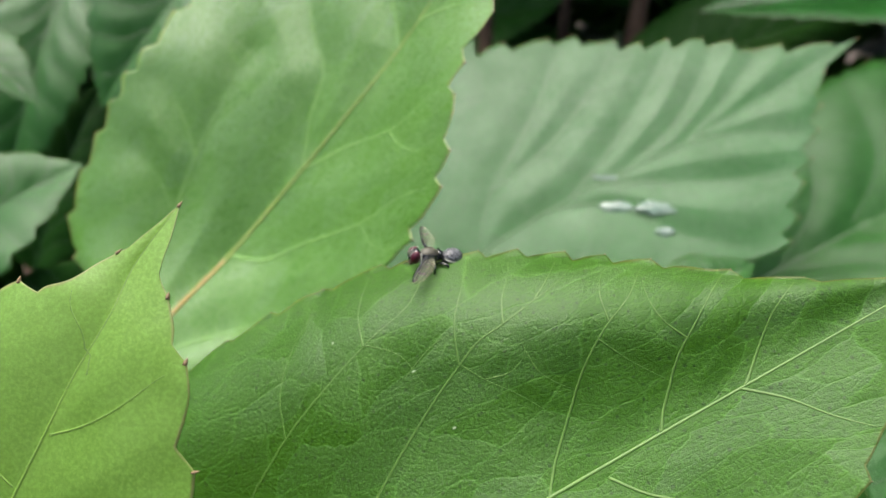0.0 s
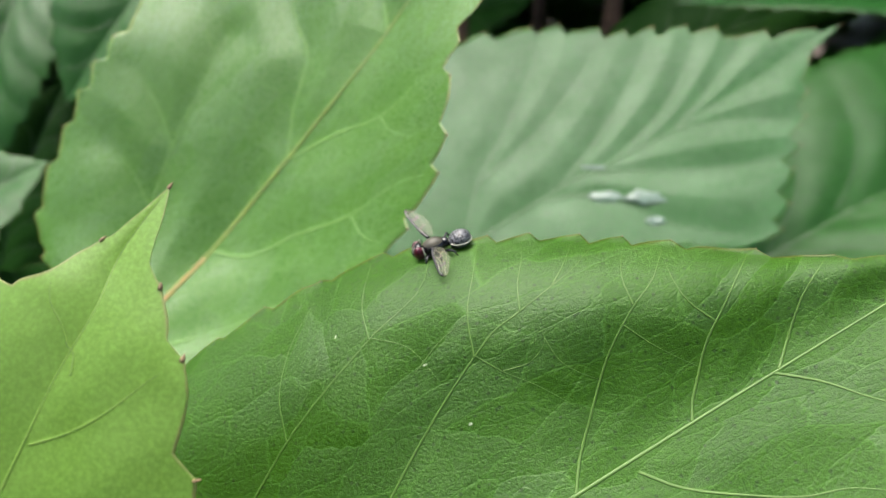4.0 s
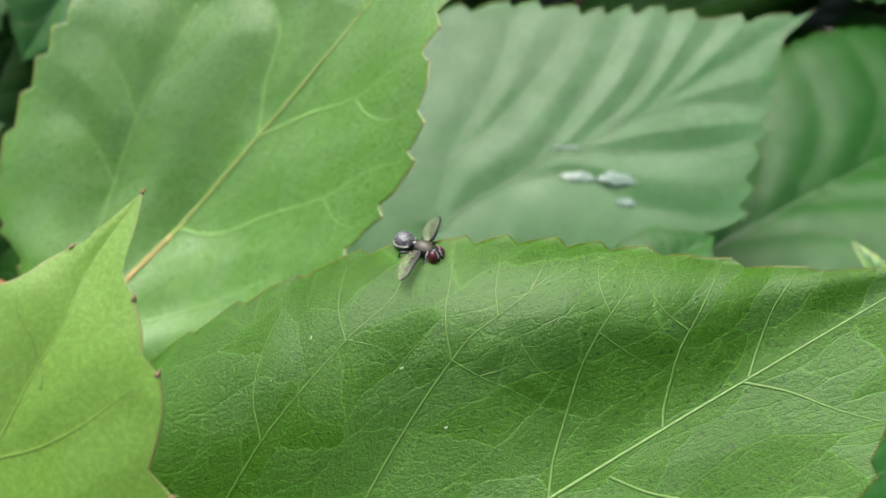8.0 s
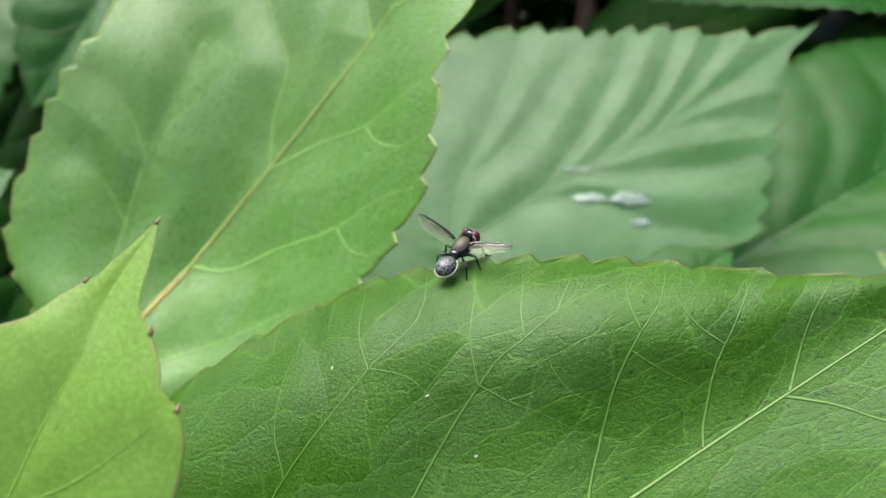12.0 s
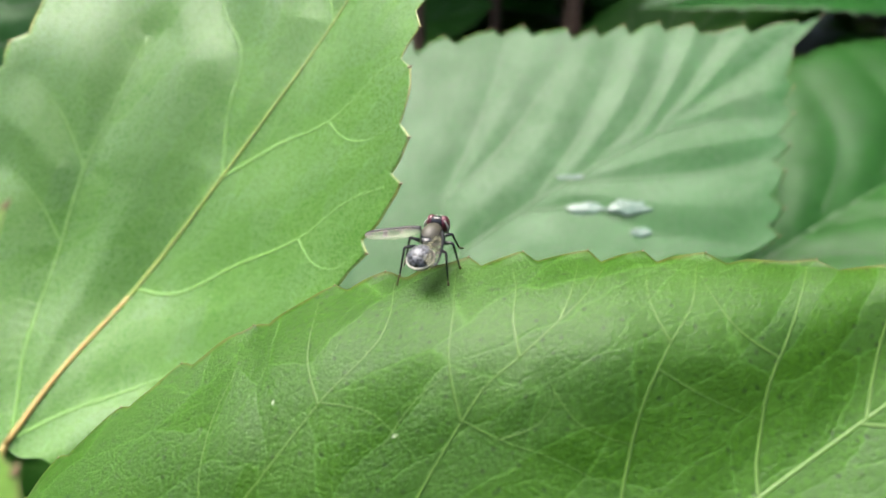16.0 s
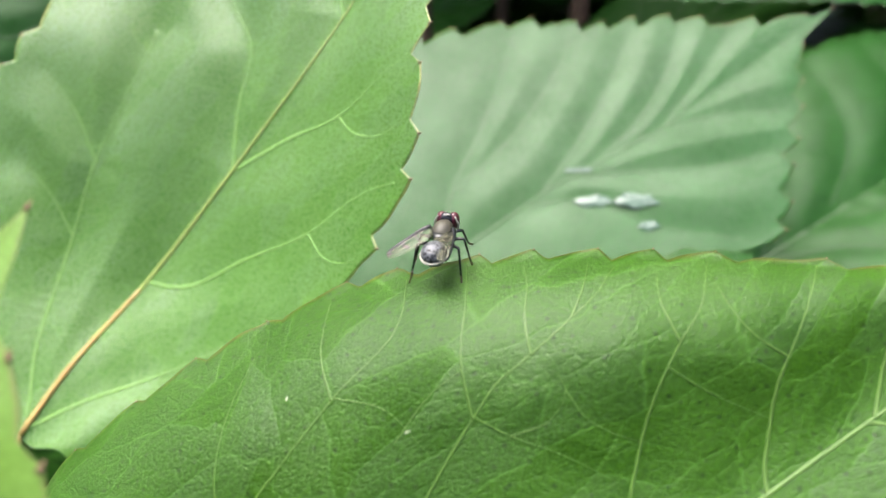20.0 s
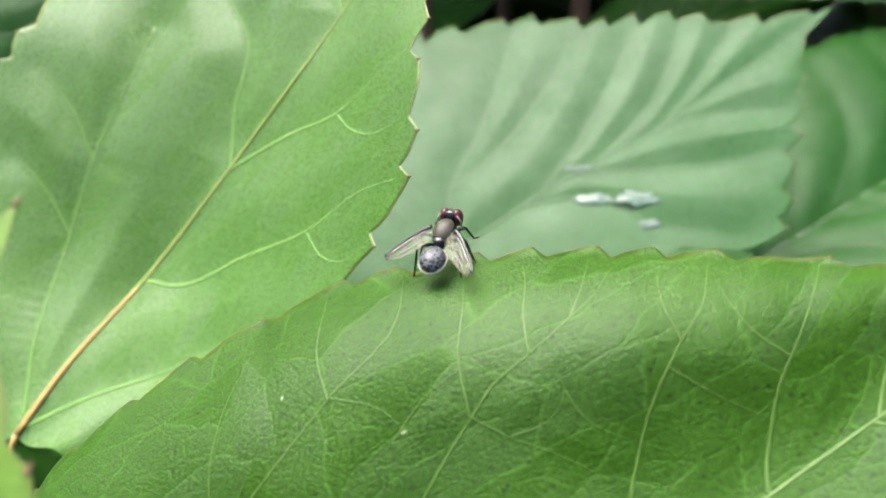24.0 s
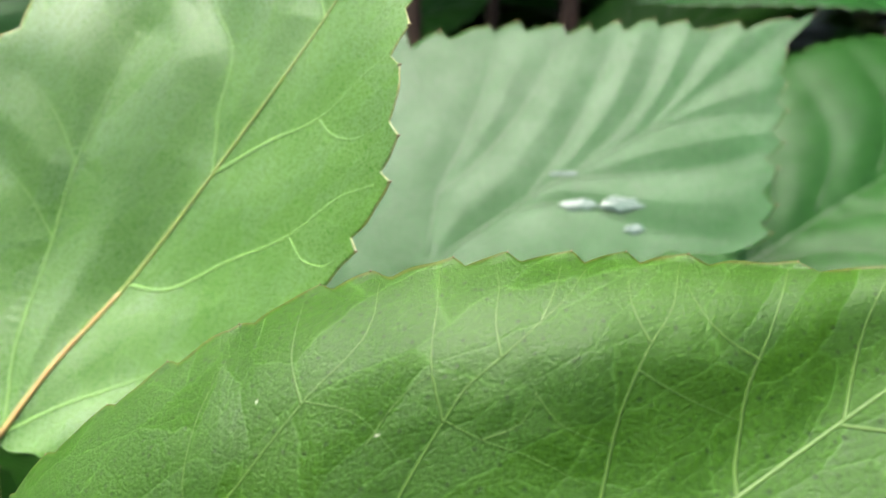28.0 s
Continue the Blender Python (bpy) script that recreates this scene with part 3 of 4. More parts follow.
B_UP_INNER = [(-2.84, 15.25, -4.32), (-2.58, 16.11, -2.81), (-1.49, 16.83, -1.42), (-0.41, 17.16, -0.70), (1.00, 17.33, -0.21), (2.44, 17.40, 0.11), (3.99, 17.56, 0.60), (5.66, 17.75, 1.17), (6.86, 17.99, 1.74), (7.80, 18.17, 2.19)]
B_UP_OUTER = [(-4.40, 14.93, -5.08), (-4.06, 16.49, -2.36), (-2.25, 17.71, -0.02), (-1.03, 18.08, 0.78), (0.82, 18.16, 1.17), (2.46, 18.04, 1.21), (4.10, 18.06, 1.48), (5.75, 17.99, 1.58), (6.87, 18.09, 1.92), (7.80, 18.17, 2.19)]
B_UP_RIM = [(-5.51, 14.70, -5.62), (-5.12, 16.76, -2.05), (-2.79, 18.34, 0.98), (-1.47, 18.73, 1.83), (0.68, 18.75, 2.16), (2.48, 18.50, 2.00), (4.18, 18.42, 2.10), (5.82, 18.16, 1.88), (6.87, 18.16, 2.04), (7.80, 18.17, 2.19)]
B_UP = list(zip(B_UP_RIB, B_UP_INNER, B_UP_OUTER, B_UP_RIM))
B_LO_RIB = [(-1.06, 15.61, -3.45), (-0.49, 15.86, -2.94), (0.30, 16.12, -2.38), (1.22, 16.39, -1.79), (2.42, 16.66, -1.15), (3.87, 16.98, -0.40), (5.56, 17.49, 0.70), (6.86, 17.87, 1.54), (7.80, 18.17, 2.19)]
B_LO_INNER = [(-2.84, 15.25, -4.32), (-0.63, 14.88, -4.62), (1.04, 15.57, -3.21), (2.43, 15.91, -2.43), (3.76, 16.21, -1.74), (4.83, 16.71, -0.73), (6.00, 17.29, 0.43), (6.94, 17.81, 1.45), (7.80, 18.17, 2.19)]
B_LO_OUTER = [(-4.40, 14.93, -5.08), (-0.74, 14.03, -6.09), (1.68, 15.09, -3.94), (3.49, 15.50, -2.99), (4.93, 15.81, -2.26), (5.66, 16.47, -1.02), (6.38, 17.12, 0.20), (7.02, 17.76, 1.38), (7.80, 18.17, 2.19)]
B_LO_RIM = [(-5.51, 14.70, -5.62), (-0.83, 13.43, -7.14), (2.14, 14.75, -4.46), (4.24, 15.20, -3.39), (5.77, 15.52, -2.63), (6.26, 16.30, -1.23), (6.65, 17.00, 0.03), (7.07, 17.72, 1.32), (7.80, 18.17, 2.19)]
B_LO = list(zip(B_LO_RIB, B_LO_INNER, B_LO_OUTER, B_LO_RIM))
M_VEINS = {
    "v1": [(-2.72, 5.26, -5.61), (-2.20, 5.52, -4.59), (-1.70, 5.90, -3.61), (-0.93, 6.31, -2.60), (-0.40, 6.58, -1.99), (-0.37, 6.72, -1.71)],
    "v1b": [(-1.70, 5.90, -3.61), (-1.87, 6.15, -3.22), (-1.81, 6.39, -2.74), (-1.61, 6.57, -2.30)],
    "v1c": [(-0.93, 6.31, -2.60), (-1.05, 6.49, -2.29), (-1.01, 6.71, -1.87)],
    "v2": [(-1.02, 4.88, -4.85), (-0.69, 5.25, -4.21), (-0.34, 5.66, -3.51), (0.19, 6.13, -2.66), (0.38, 6.26, -2.41), (0.63, 6.35, -2.22), (0.91, 6.46, -1.99), (1.13, 6.55, -1.80), (1.30, 6.66, -1.59)],
    "v2b": [(0.19, 6.13, -2.66), (0.09, 6.39, -2.24), (0.12, 6.58, -1.89), (0.13, 6.74, -1.60)],
    "v2c": [(0.63, 6.35, -2.22), (0.59, 6.50, -1.97), (0.61, 6.64, -1.71), (0.59, 6.71, -1.59)],
    "v2d": [(0.94, 6.47, -1.96), (1.04, 6.58, -1.76), (1.10, 6.68, -1.57)],
    "v3": [(1.18, 5.35, -3.62), (1.21, 5.54, -3.36), (1.31, 5.77, -3.02), (1.49, 6.09, -2.52), (1.73, 6.32, -2.11), (1.91, 6.45, -1.86), (2.00, 6.62, -1.56)],
    "v3b": [(1.73, 6.33, -2.09), (1.62, 6.50, -1.83), (1.61, 6.62, -1.62)],
    "v4": [(2.19, 5.68, -2.98), (2.21, 5.81, -2.80), (2.24, 5.87, -2.71), (2.36, 6.09, -2.37), (2.58, 6.30, -1.99), (2.73, 6.47, -1.69), (2.78, 6.53, -1.57)],
    "v4b": [(2.48, 6.19, -2.18), (2.25, 6.31, -2.03), (2.12, 6.43, -1.87), (2.03, 6.54, -1.69)],
    "t1": [(-0.40, 6.09, -2.84), (-0.11, 6.27, -2.49), (0.12, 6.34, -2.33)],
    "t2": [(0.19, 6.14, -2.64), (0.48, 6.04, -2.75), (0.81, 5.95, -2.83), (1.20, 5.82, -2.97)],
    "t3": [(0.88, 6.19, -2.44), (1.04, 6.07, -2.62), (1.24, 5.99, -2.70), (1.38, 5.96, -2.73)],
    "t4": [(0.48, 6.04, -2.75), (0.77, 6.09, -2.63), (0.88, 6.19, -2.44), (0.83, 6.26, -2.34)],
    "t5": [(1.63, 6.23, -2.27), (1.89, 6.12, -2.41), (2.07, 6.04, -2.48), (2.28, 5.97, -2.55)],
    "t6": [(-0.90, 6.31, -2.58), (-0.51, 6.24, -2.63), (-0.14, 6.03, -2.89)],
    "v5": [(2.95, 5.90, -2.51), (3.07, 6.07, -2.22), (3.23, 6.26, -1.90), (3.44, 6.42, -1.60)],
    "v6": [(1.72, 5.46, -3.38), (2.03, 5.37, -3.44), (2.57, 5.28, -3.42), (3.04, 5.23, -3.36), (3.37, 5.22, -3.25), (3.67, 5.15, -3.21)],
    "v7": [(2.90, 5.89, -2.54), (3.29, 5.79, -2.56), (3.66, 5.64, -2.63), (3.97, 5.52, -2.65)],
}
F_VEINS = {
    "v1": [(-2.82, 3.78, -2.69), (-2.56, 3.78, -2.60), (-2.29, 3.78, -2.45), (-2.06, 3.78, -2.27), (-1.85, 3.78, -2.09)],
    "v2": [(-3.11, 3.78, -3.15), (-3.30, 3.78, -3.02), (-3.50, 3.78, -2.83), (-3.72, 3.78, -2.70)],
    "v3": [(-2.55, 3.78, -2.15), (-2.59, 3.78, -1.84), (-2.77, 3.98, -1.62), (-2.78, 3.98, -1.47)],
    "v5": [(-3.27, 3.78, -3.46), (-2.84, 3.78, -3.67), (-2.39, 3.78, -3.51), (-2.01, 3.78, -3.25), (-1.79, 3.78, -3.05)],
}
L_VEINS = {
    "v1": [(-3.55, 10.96, -0.97), (-3.47, 11.07, -0.15), (-3.24, 11.18, 0.86), (-3.49, 11.39, 1.38), (-3.65, 11.61, 2.15)],
    "v2": [(-1.70, 10.59, 1.08), (-1.78, 10.75, 1.52), (-1.93, 11.01, 2.25)],
    "v3": [(-3.49, 10.94, -0.94), (-2.60, 10.64, -0.53), (-1.64, 10.12, -0.20), (-1.05, 9.72, 0.25), (-0.70, 9.48, 0.45)],
    "v3b": [(-1.71, 10.16, -0.27), (-1.49, 9.92, -0.46), (-1.11, 9.56, -0.51), (-0.75, 9.27, -0.33)],
    "v4": [(-4.99, 10.97, -2.61), (-4.44, 10.82, -2.67), (-3.26, 10.50, -2.19), (-2.21, 10.03, -1.78), (-1.26, 9.51, -1.18), (-0.86, 9.21, -1.06)],
    "v4b": [(-2.16, 10.00, -1.78), (-1.92, 9.74, -2.04), (-1.57, 9.48, -2.07), (-1.24, 9.30, -1.87)],
    "v5": [(-6.49, 9.98, -4.57), (-5.73, 10.15, -4.22), (-4.75, 10.25, -3.91), (-3.88, 10.20, -3.56), (-2.88, 9.98, -3.02)],
    "v6": [(-6.51, 10.02, -4.51), (-6.56, 10.55, -3.43), (-6.20, 11.11, -1.92), (-5.84, 11.28, -0.83), (-5.24, 11.43, 0.33), (-4.80, 11.57, 1.16)],
    "v6b": [(-6.20, 11.11, -1.92), (-6.62, 11.18, -1.15), (-7.03, 11.19, -0.72)],
    "v6c": [(-5.80, 11.28, -0.83), (-6.15, 11.34, 0.02), (-6.58, 11.40, 0.62)],
    "v8": [(-1.36, 10.46, 1.50), (-0.88, 10.13, 1.63), (-0.33, 9.72, 1.66)],
}
B_VEINS = {
    "v1": [(-0.99, 15.87, -2.99), (-0.78, 16.62, -1.69), (-0.22, 17.25, -0.52), (0.35, 18.09, 0.99), (0.62, 18.61, 1.92)],
    "v2": [(-0.74, 16.61, -1.68), (0.13, 16.95, -0.99), (1.04, 17.49, 0.07), (1.80, 18.19, 1.36), (1.98, 18.44, 1.82)],
    "v3": [(1.22, 16.40, -1.76), (1.97, 16.92, -0.78), (2.60, 17.46, 0.24), (3.10, 18.03, 1.28), (3.41, 18.43, 2.01)],
    "v4": [(2.42, 16.66, -1.15), (3.45, 17.18, -0.12), (4.09, 17.73, 0.90), (4.46, 18.30, 1.93)],
    "v5": [(3.87, 16.99, -0.40), (4.64, 17.45, 0.51), (5.16, 17.84, 1.24), (5.49, 18.11, 1.76)],
    "v7": [(0.69, 16.25, -2.10), (2.06, 16.25, -1.92), (3.70, 15.79, -2.47), (5.22, 15.53, -2.69)],
    "v8": [(1.89, 16.55, -1.43), (3.64, 16.46, -1.32), (5.19, 16.41, -1.19), (6.38, 16.48, -0.90)],
    "v9": [(3.87, 16.99, -0.40), (5.18, 17.03, -0.14), (6.46, 16.93, -0.12)],
}

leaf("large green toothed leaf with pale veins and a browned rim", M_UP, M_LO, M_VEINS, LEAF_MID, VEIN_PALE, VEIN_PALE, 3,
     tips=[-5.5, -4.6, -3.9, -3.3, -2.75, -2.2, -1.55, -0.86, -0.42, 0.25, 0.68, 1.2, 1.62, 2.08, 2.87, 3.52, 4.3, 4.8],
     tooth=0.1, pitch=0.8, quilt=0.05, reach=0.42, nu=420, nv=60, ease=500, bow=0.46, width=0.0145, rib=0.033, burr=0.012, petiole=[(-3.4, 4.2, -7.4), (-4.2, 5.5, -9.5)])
leaf("broad smooth green leaf with a yellowish midrib and toothed edge", L_UP, L_LO, L_VEINS, LEAF_SOFT, VEIN_GREEN, VEIN_WARM, 5,
     tooth=0.2, pitch=0.8, width=0.024, quilt=0.12, quilt_low=0.035, reach=0.55, wave=0.05, burr=0.035, nu=360, nv=50, petiole=[(-7.0, 9.9, -5.6), (-7.8, 11, -8)], stalk_material=PETIOLE_RED)
leaf("young yellow-green leaf with a pointed tip, out of focus", F_UP, F_LO, F_VEINS, LEAF_YOUNG, VEIN_YOUNG, VEIN_YOUNG, 7,
     rib=0.02, width=0.009, tooth=0.16, pitch=0.85, quilt=0.05, reach=0.4, nu=240, burr=0.035,
     tips=[-5.0, -4.2, -3.3, -2.55, -1.9], tips_low=[-5.2, -4.4, -3.7, -2.86, -2.05, -1.58, -0.5], nv=36, petiole=[(-4.4, 3.7, -6.2), (-4.6, 5, -8.5)])
_, wet_blade = leaf("pleated blue-green leaf with a glossy wet surface", B_UP, B_LO, B_VEINS, LEAF_BLUE, VEIN_BLUE, VEIN_BLUE, 11,
     rib=0.036, width=0.022, tooth=0.3, pitch=0.95, quilt=0.1, reach=0.5, burr=0.045, nu=320, nv=44, petiole=[(-1.6, 15.6, -4.4), (-2.2, 17, -8)])


# ---- leaves further back ----
def far_leaf(label, base, tip, half, facing, material, seed, vein_material=VEIN_DUSK, curl=0.12, **shape):
    """A leaf from its base and tip in cm, the half width and the way its upper face looks."""
    rng = np.random.RandomState(seed)
    a, b = np.array(base, float), np.array(tip, float)
    run = b - a
    size = np.linalg.norm(run)
    side = np.cross(run, facing)
    side /= np.linalg.norm(side)
    n = np.cross(side, run / size)
    up, lo = [], []
    for x in np.linspace(0, 1, 8):
        w = half * (math.sin(math.pi * min(1.0, x * 0.93 + 0.07) ** 0.75) ** 0.8 if x < 1 else 0)
        m = a + run * x + n * (curl * size * math.sin(math.pi * x) * 0.5)
        for s, cols in ((-1, up), (1, lo)):
            e = m + side * s * w + run * 0.12 * w / half * (1 - x) + n * w * 0.16
            cols.append((m, m + (e - m) * 0.4 + n * w * 0.06, m + (e - m) * 0.75 + n * w * 0.05, e))
    veins = {}
    for x in (0.06, 0.2, 0.34, 0.48, 0.62, 0.76):
        for cols in (up, lo):
            i, q = int(x * 7), x * 7 - int(x * 7)
            m = np.array(cols[i][0]) * (1 - q) + np.array(cols[i + 1][0]) * q
            j = min(6, i + 1)
            e = np.array(cols[j][3]) * (1 - q) + np.array(cols[j + 1][3]) * q
            h = np.array(cols[j][1]) * (1 - q) + np.array(cols[j + 1][1]) * q
            veins["side%d" % len(veins)] = [m, (m + h) / 2 * 0.6 + h * 0.4, e]
    opts = dict(nu=90, nv=16, quilt=0.06, reach=0.35, tooth=0.2, pitch=0.8)
    opts.update(shape)
    return leaf(label, up, lo, veins, material, vein_material, vein_material, seed, width=0.03, rib=0.06, petiole=[a - run * 0.12 + (0, 0, -0.2), a - run * 0.25 + (0.2, 0.3, -1.5)], **opts)


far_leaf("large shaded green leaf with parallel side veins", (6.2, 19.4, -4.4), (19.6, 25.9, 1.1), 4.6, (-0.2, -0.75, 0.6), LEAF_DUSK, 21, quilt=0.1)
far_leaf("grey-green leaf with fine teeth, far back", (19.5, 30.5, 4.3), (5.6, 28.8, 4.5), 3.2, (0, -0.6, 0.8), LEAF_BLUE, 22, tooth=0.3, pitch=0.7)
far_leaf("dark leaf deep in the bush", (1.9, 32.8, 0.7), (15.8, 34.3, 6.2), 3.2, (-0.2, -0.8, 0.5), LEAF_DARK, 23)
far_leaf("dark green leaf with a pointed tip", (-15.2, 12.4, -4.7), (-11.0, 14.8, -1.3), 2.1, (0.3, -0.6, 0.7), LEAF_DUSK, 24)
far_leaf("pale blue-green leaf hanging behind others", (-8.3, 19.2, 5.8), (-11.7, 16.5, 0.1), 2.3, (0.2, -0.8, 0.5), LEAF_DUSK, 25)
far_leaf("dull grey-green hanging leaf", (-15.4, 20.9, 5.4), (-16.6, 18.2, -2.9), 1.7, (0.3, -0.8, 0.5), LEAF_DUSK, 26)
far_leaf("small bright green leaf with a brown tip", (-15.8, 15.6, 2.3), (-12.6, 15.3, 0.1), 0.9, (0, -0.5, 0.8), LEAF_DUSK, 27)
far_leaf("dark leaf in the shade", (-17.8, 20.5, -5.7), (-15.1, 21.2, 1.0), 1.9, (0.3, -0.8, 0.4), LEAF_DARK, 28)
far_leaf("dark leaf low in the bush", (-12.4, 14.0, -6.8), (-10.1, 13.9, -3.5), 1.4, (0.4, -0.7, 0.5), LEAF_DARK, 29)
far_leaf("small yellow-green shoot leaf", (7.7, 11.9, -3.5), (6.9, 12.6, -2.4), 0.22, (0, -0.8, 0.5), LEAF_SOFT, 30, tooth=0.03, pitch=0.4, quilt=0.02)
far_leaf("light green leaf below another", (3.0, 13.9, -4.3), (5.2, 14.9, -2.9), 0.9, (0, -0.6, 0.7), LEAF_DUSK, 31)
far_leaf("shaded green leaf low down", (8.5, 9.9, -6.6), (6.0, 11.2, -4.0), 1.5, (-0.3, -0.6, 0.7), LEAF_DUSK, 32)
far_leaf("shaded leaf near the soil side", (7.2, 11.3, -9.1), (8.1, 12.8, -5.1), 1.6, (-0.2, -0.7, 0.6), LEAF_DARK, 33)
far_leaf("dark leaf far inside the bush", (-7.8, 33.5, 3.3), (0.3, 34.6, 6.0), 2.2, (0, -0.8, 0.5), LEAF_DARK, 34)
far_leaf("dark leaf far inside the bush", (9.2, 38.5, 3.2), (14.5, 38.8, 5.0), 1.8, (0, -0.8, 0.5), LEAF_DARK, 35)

for top, foot, r in (((4.2, 35.3, 9.7), (2.6, 33, -30), 0.45), ((-2.9, 30.7, 9.8), (-1.5, 29, -30), 0.3), ((-19.8, 23.1, 9.0), (-17, 20, -30), 0.5), ((0.4, 42.1, 12), (0.6, 39, -30), 0.35)):
    twig = thing("twig", at(foot), "brown bare twig rising through the bush", "twig", "twigs of the bush")
    a, b = np.array(foot), np.array(top)
    q = curve([a, a * 0.6 + b * 0.4 + (0.5, 0.3, 0), a * 0.25 + b * 0.75 + (-0.3, 0, 0), b, b + (b - a) * 0.25 + (0.6, 0, 0)], 40)
    r0 = np.linspace(r * 1.5, r * 0.8, 40) * (1 + 0.12 * np.sin(np.arange(40) * 1.7))
    v, f = tube((q - a) * CM, r0 * CM, 10)
    put("stem", v, f, BARK, twig)
    for k in (14, 22, 30):
        e = q[k] + (1.6 * (-1) ** k, -0.4, 1.2)
        v, f = tube((curve([q[k], (q[k] + e) / 2 + (0, 0, 0.2), e], 10) - a) * CM, np.linspace(r * 0.5, r * 0.25, 10) * CM, 6)
        put("side_shoot", v, f, BARK, twig)

# orange bud low on the left of the young leaf
bud = thing("bud", at((-9.3, 11.8, -4.4)), "small orange-yellow flower bud on a stalk", "bud")
BUD = plain_material("orange_bud", (0.26, 0.06, 0.012), (0.34, 0.13, 0.02), rough=0.5, scale=400)
for k in range(5):
    a = k * 1.2566
    bm = bmesh.new()
    bmesh.ops.create_uvsphere(bm, u_segments=10, v_segments=8, radius=1)
    bmesh.ops.transform(bm, matrix=Matrix.Translation((0.001 * math.cos(a), 0.001 * math.sin(a), 0)) @ Euler((0, 0.35, a)).to_matrix().to_4x4() @ Matrix.Diagonal((0.0011, 0.0013, 0.003, 1)), verts=bm.verts)
    part("petal", bm, BUD, bud)
v, f = tube(np.array([(0, 0, -0.001), (0.001, 0.001, -0.012), (-0.002, 0.004, -0.03)]), [0.0007, 0.0007, 0.001], 8)
put("stalk", v, f, VEIN_GREEN, bud)

# water on the wet leaf; pale colour stands in for the sky's reflection
for place, size, squash in (((2.3, 16.2, -1.95), (0.36, 0.13), 0.3), ((3.2, 16.2, -2.0), (0.42, 0.17), 0.3), ((3.4, 15.9, -2.5), (0.17, 0.11), 0.4), ((2.05, 16.6, -1.3), (0.3, 0.05), 0.4)):
    q, n = wet_blade.near([place])
    drop = bmesh.new()
    bmesh.ops.create_uvsphere(drop, u_segments=28, v_segments=18, radius=1)
    for vert in drop.verts:
        vert.co *= 1 + 0.55 * noise.noise(vert.co * 1.7 + Vector(place))
        vert.co.z = max(vert.co.z, -0.15)
    turn = Vector(n[0]).to_track_quat("Z", "Y").to_matrix().to_4x4()
    bmesh.ops.transform(drop, matrix=turn @ Matrix.Diagonal((size[0] * CM, size[1] * CM, size[1] * squash * CM * 0.6, 1)), verts=drop.verts)
    ob = part("wet_patch", drop, WET_GLINT, None)
    ob.matrix_world = Matrix.Translation(at(q[0] + n[0] * 0.02)) @ LEAN.to_3x3().to_4x4()
    tagged(ob, "flat wet patch on a leaf, its white sky glint put into the colour", "wet patch", "patches on the wet leaf")


# ---- the bush behind, and unseen leaves added above and behind to block light ----
def foliage(name, label, places, material, seed, size, category):
    """Many small leaves of uneven size and turn in one mesh."""
    rng = np.random.RandomState(seed)
    up, lo = [], []
    for x in np.linspace(0, 1, 6):
        w = 0.36 * (math.sin(math.pi * min(1.0, x * 0.93 + 0.07) ** 0.75) ** 0.8 if x < 1 else 0)
        m = np.array((0, x, 0.12 * math.sin(math.pi * x)))
        for s, cols in ((-1, up), (1, lo)):
            e = m + (s * w, 0.05, 0.12 * w)
            cols.append((m, (m + e) / 2, e))
    verts, faces, plan = [], [], []
    proto_v, proto_f, proto_uv = [], [], []
    nu, nv = 13, 4
    for k, cols in enumerate((up, lo)):
        c = spline_columns(cols, nu)
        start = len(proto_v)
        for i in range(nu):
            jag = 1 + (0.09 if i % 2 else -0.03)
            for j in range(nv):
                y = j / (nv - 1)
                proto_v.append(c[i, 0] + (c[i, 2] - c[i, 0]) * y * (jag if j == nv - 1 else 1))
                proto_uv.append((i / nu * 6, (y * 2 + 0.1) * (1 if k == 0 else -1)))
        for i in range(nu - 1):
            for j in range(nv - 1):
                a = start + i * nv + j
                quad = (a, a + 1, a + nv + 1, a + nv)
                proto_f.append(quad if k else quad[::-1])
    proto_v, proto_f, proto_uv = np.array(proto_v), np.array(proto_f), np.array(proto_uv)
    for p in places:
        s = size * rng.uniform(0.6, 1.3)
        turn = np.array(Euler((rng.uniform(-0.5, 0.9), rng.uniform(-0.6, 0.6), rng.uniform(0, 6.28))).to_matrix())
        faces.append(proto_f + len(proto_v) * len(verts))
        verts.append(proto_v * s @ turn.T + p)
        plan.append(proto_uv)
    v = np.concatenate(verts) * CM
    v[:, 2] = np.maximum(v[:, 2], 0.01)
    me = bpy.data.meshes.new(name)
    me.from_pydata(v.tolist(), [], np.concatenate(faces).tolist())
    me.update()
    me.shade_smooth()
    index = np.zeros(len(me.loops), np.int32)
    me.loops.foreach_get("vertex_index", index)
    plan = np.concatenate(plan)
    rims = np.stack([np.full(len(plan), 0.5), np.zeros(len(plan))], 1)
    for layer, values in (("plan", plan), ("rim", rims)):
        me.uv_layers.new(name=layer).data.foreach_set("uv", values[index].astype(np.float32).ravel())
    me.materials.append(material)
    return tagged(new(name, me), label, category, kind="stuff")


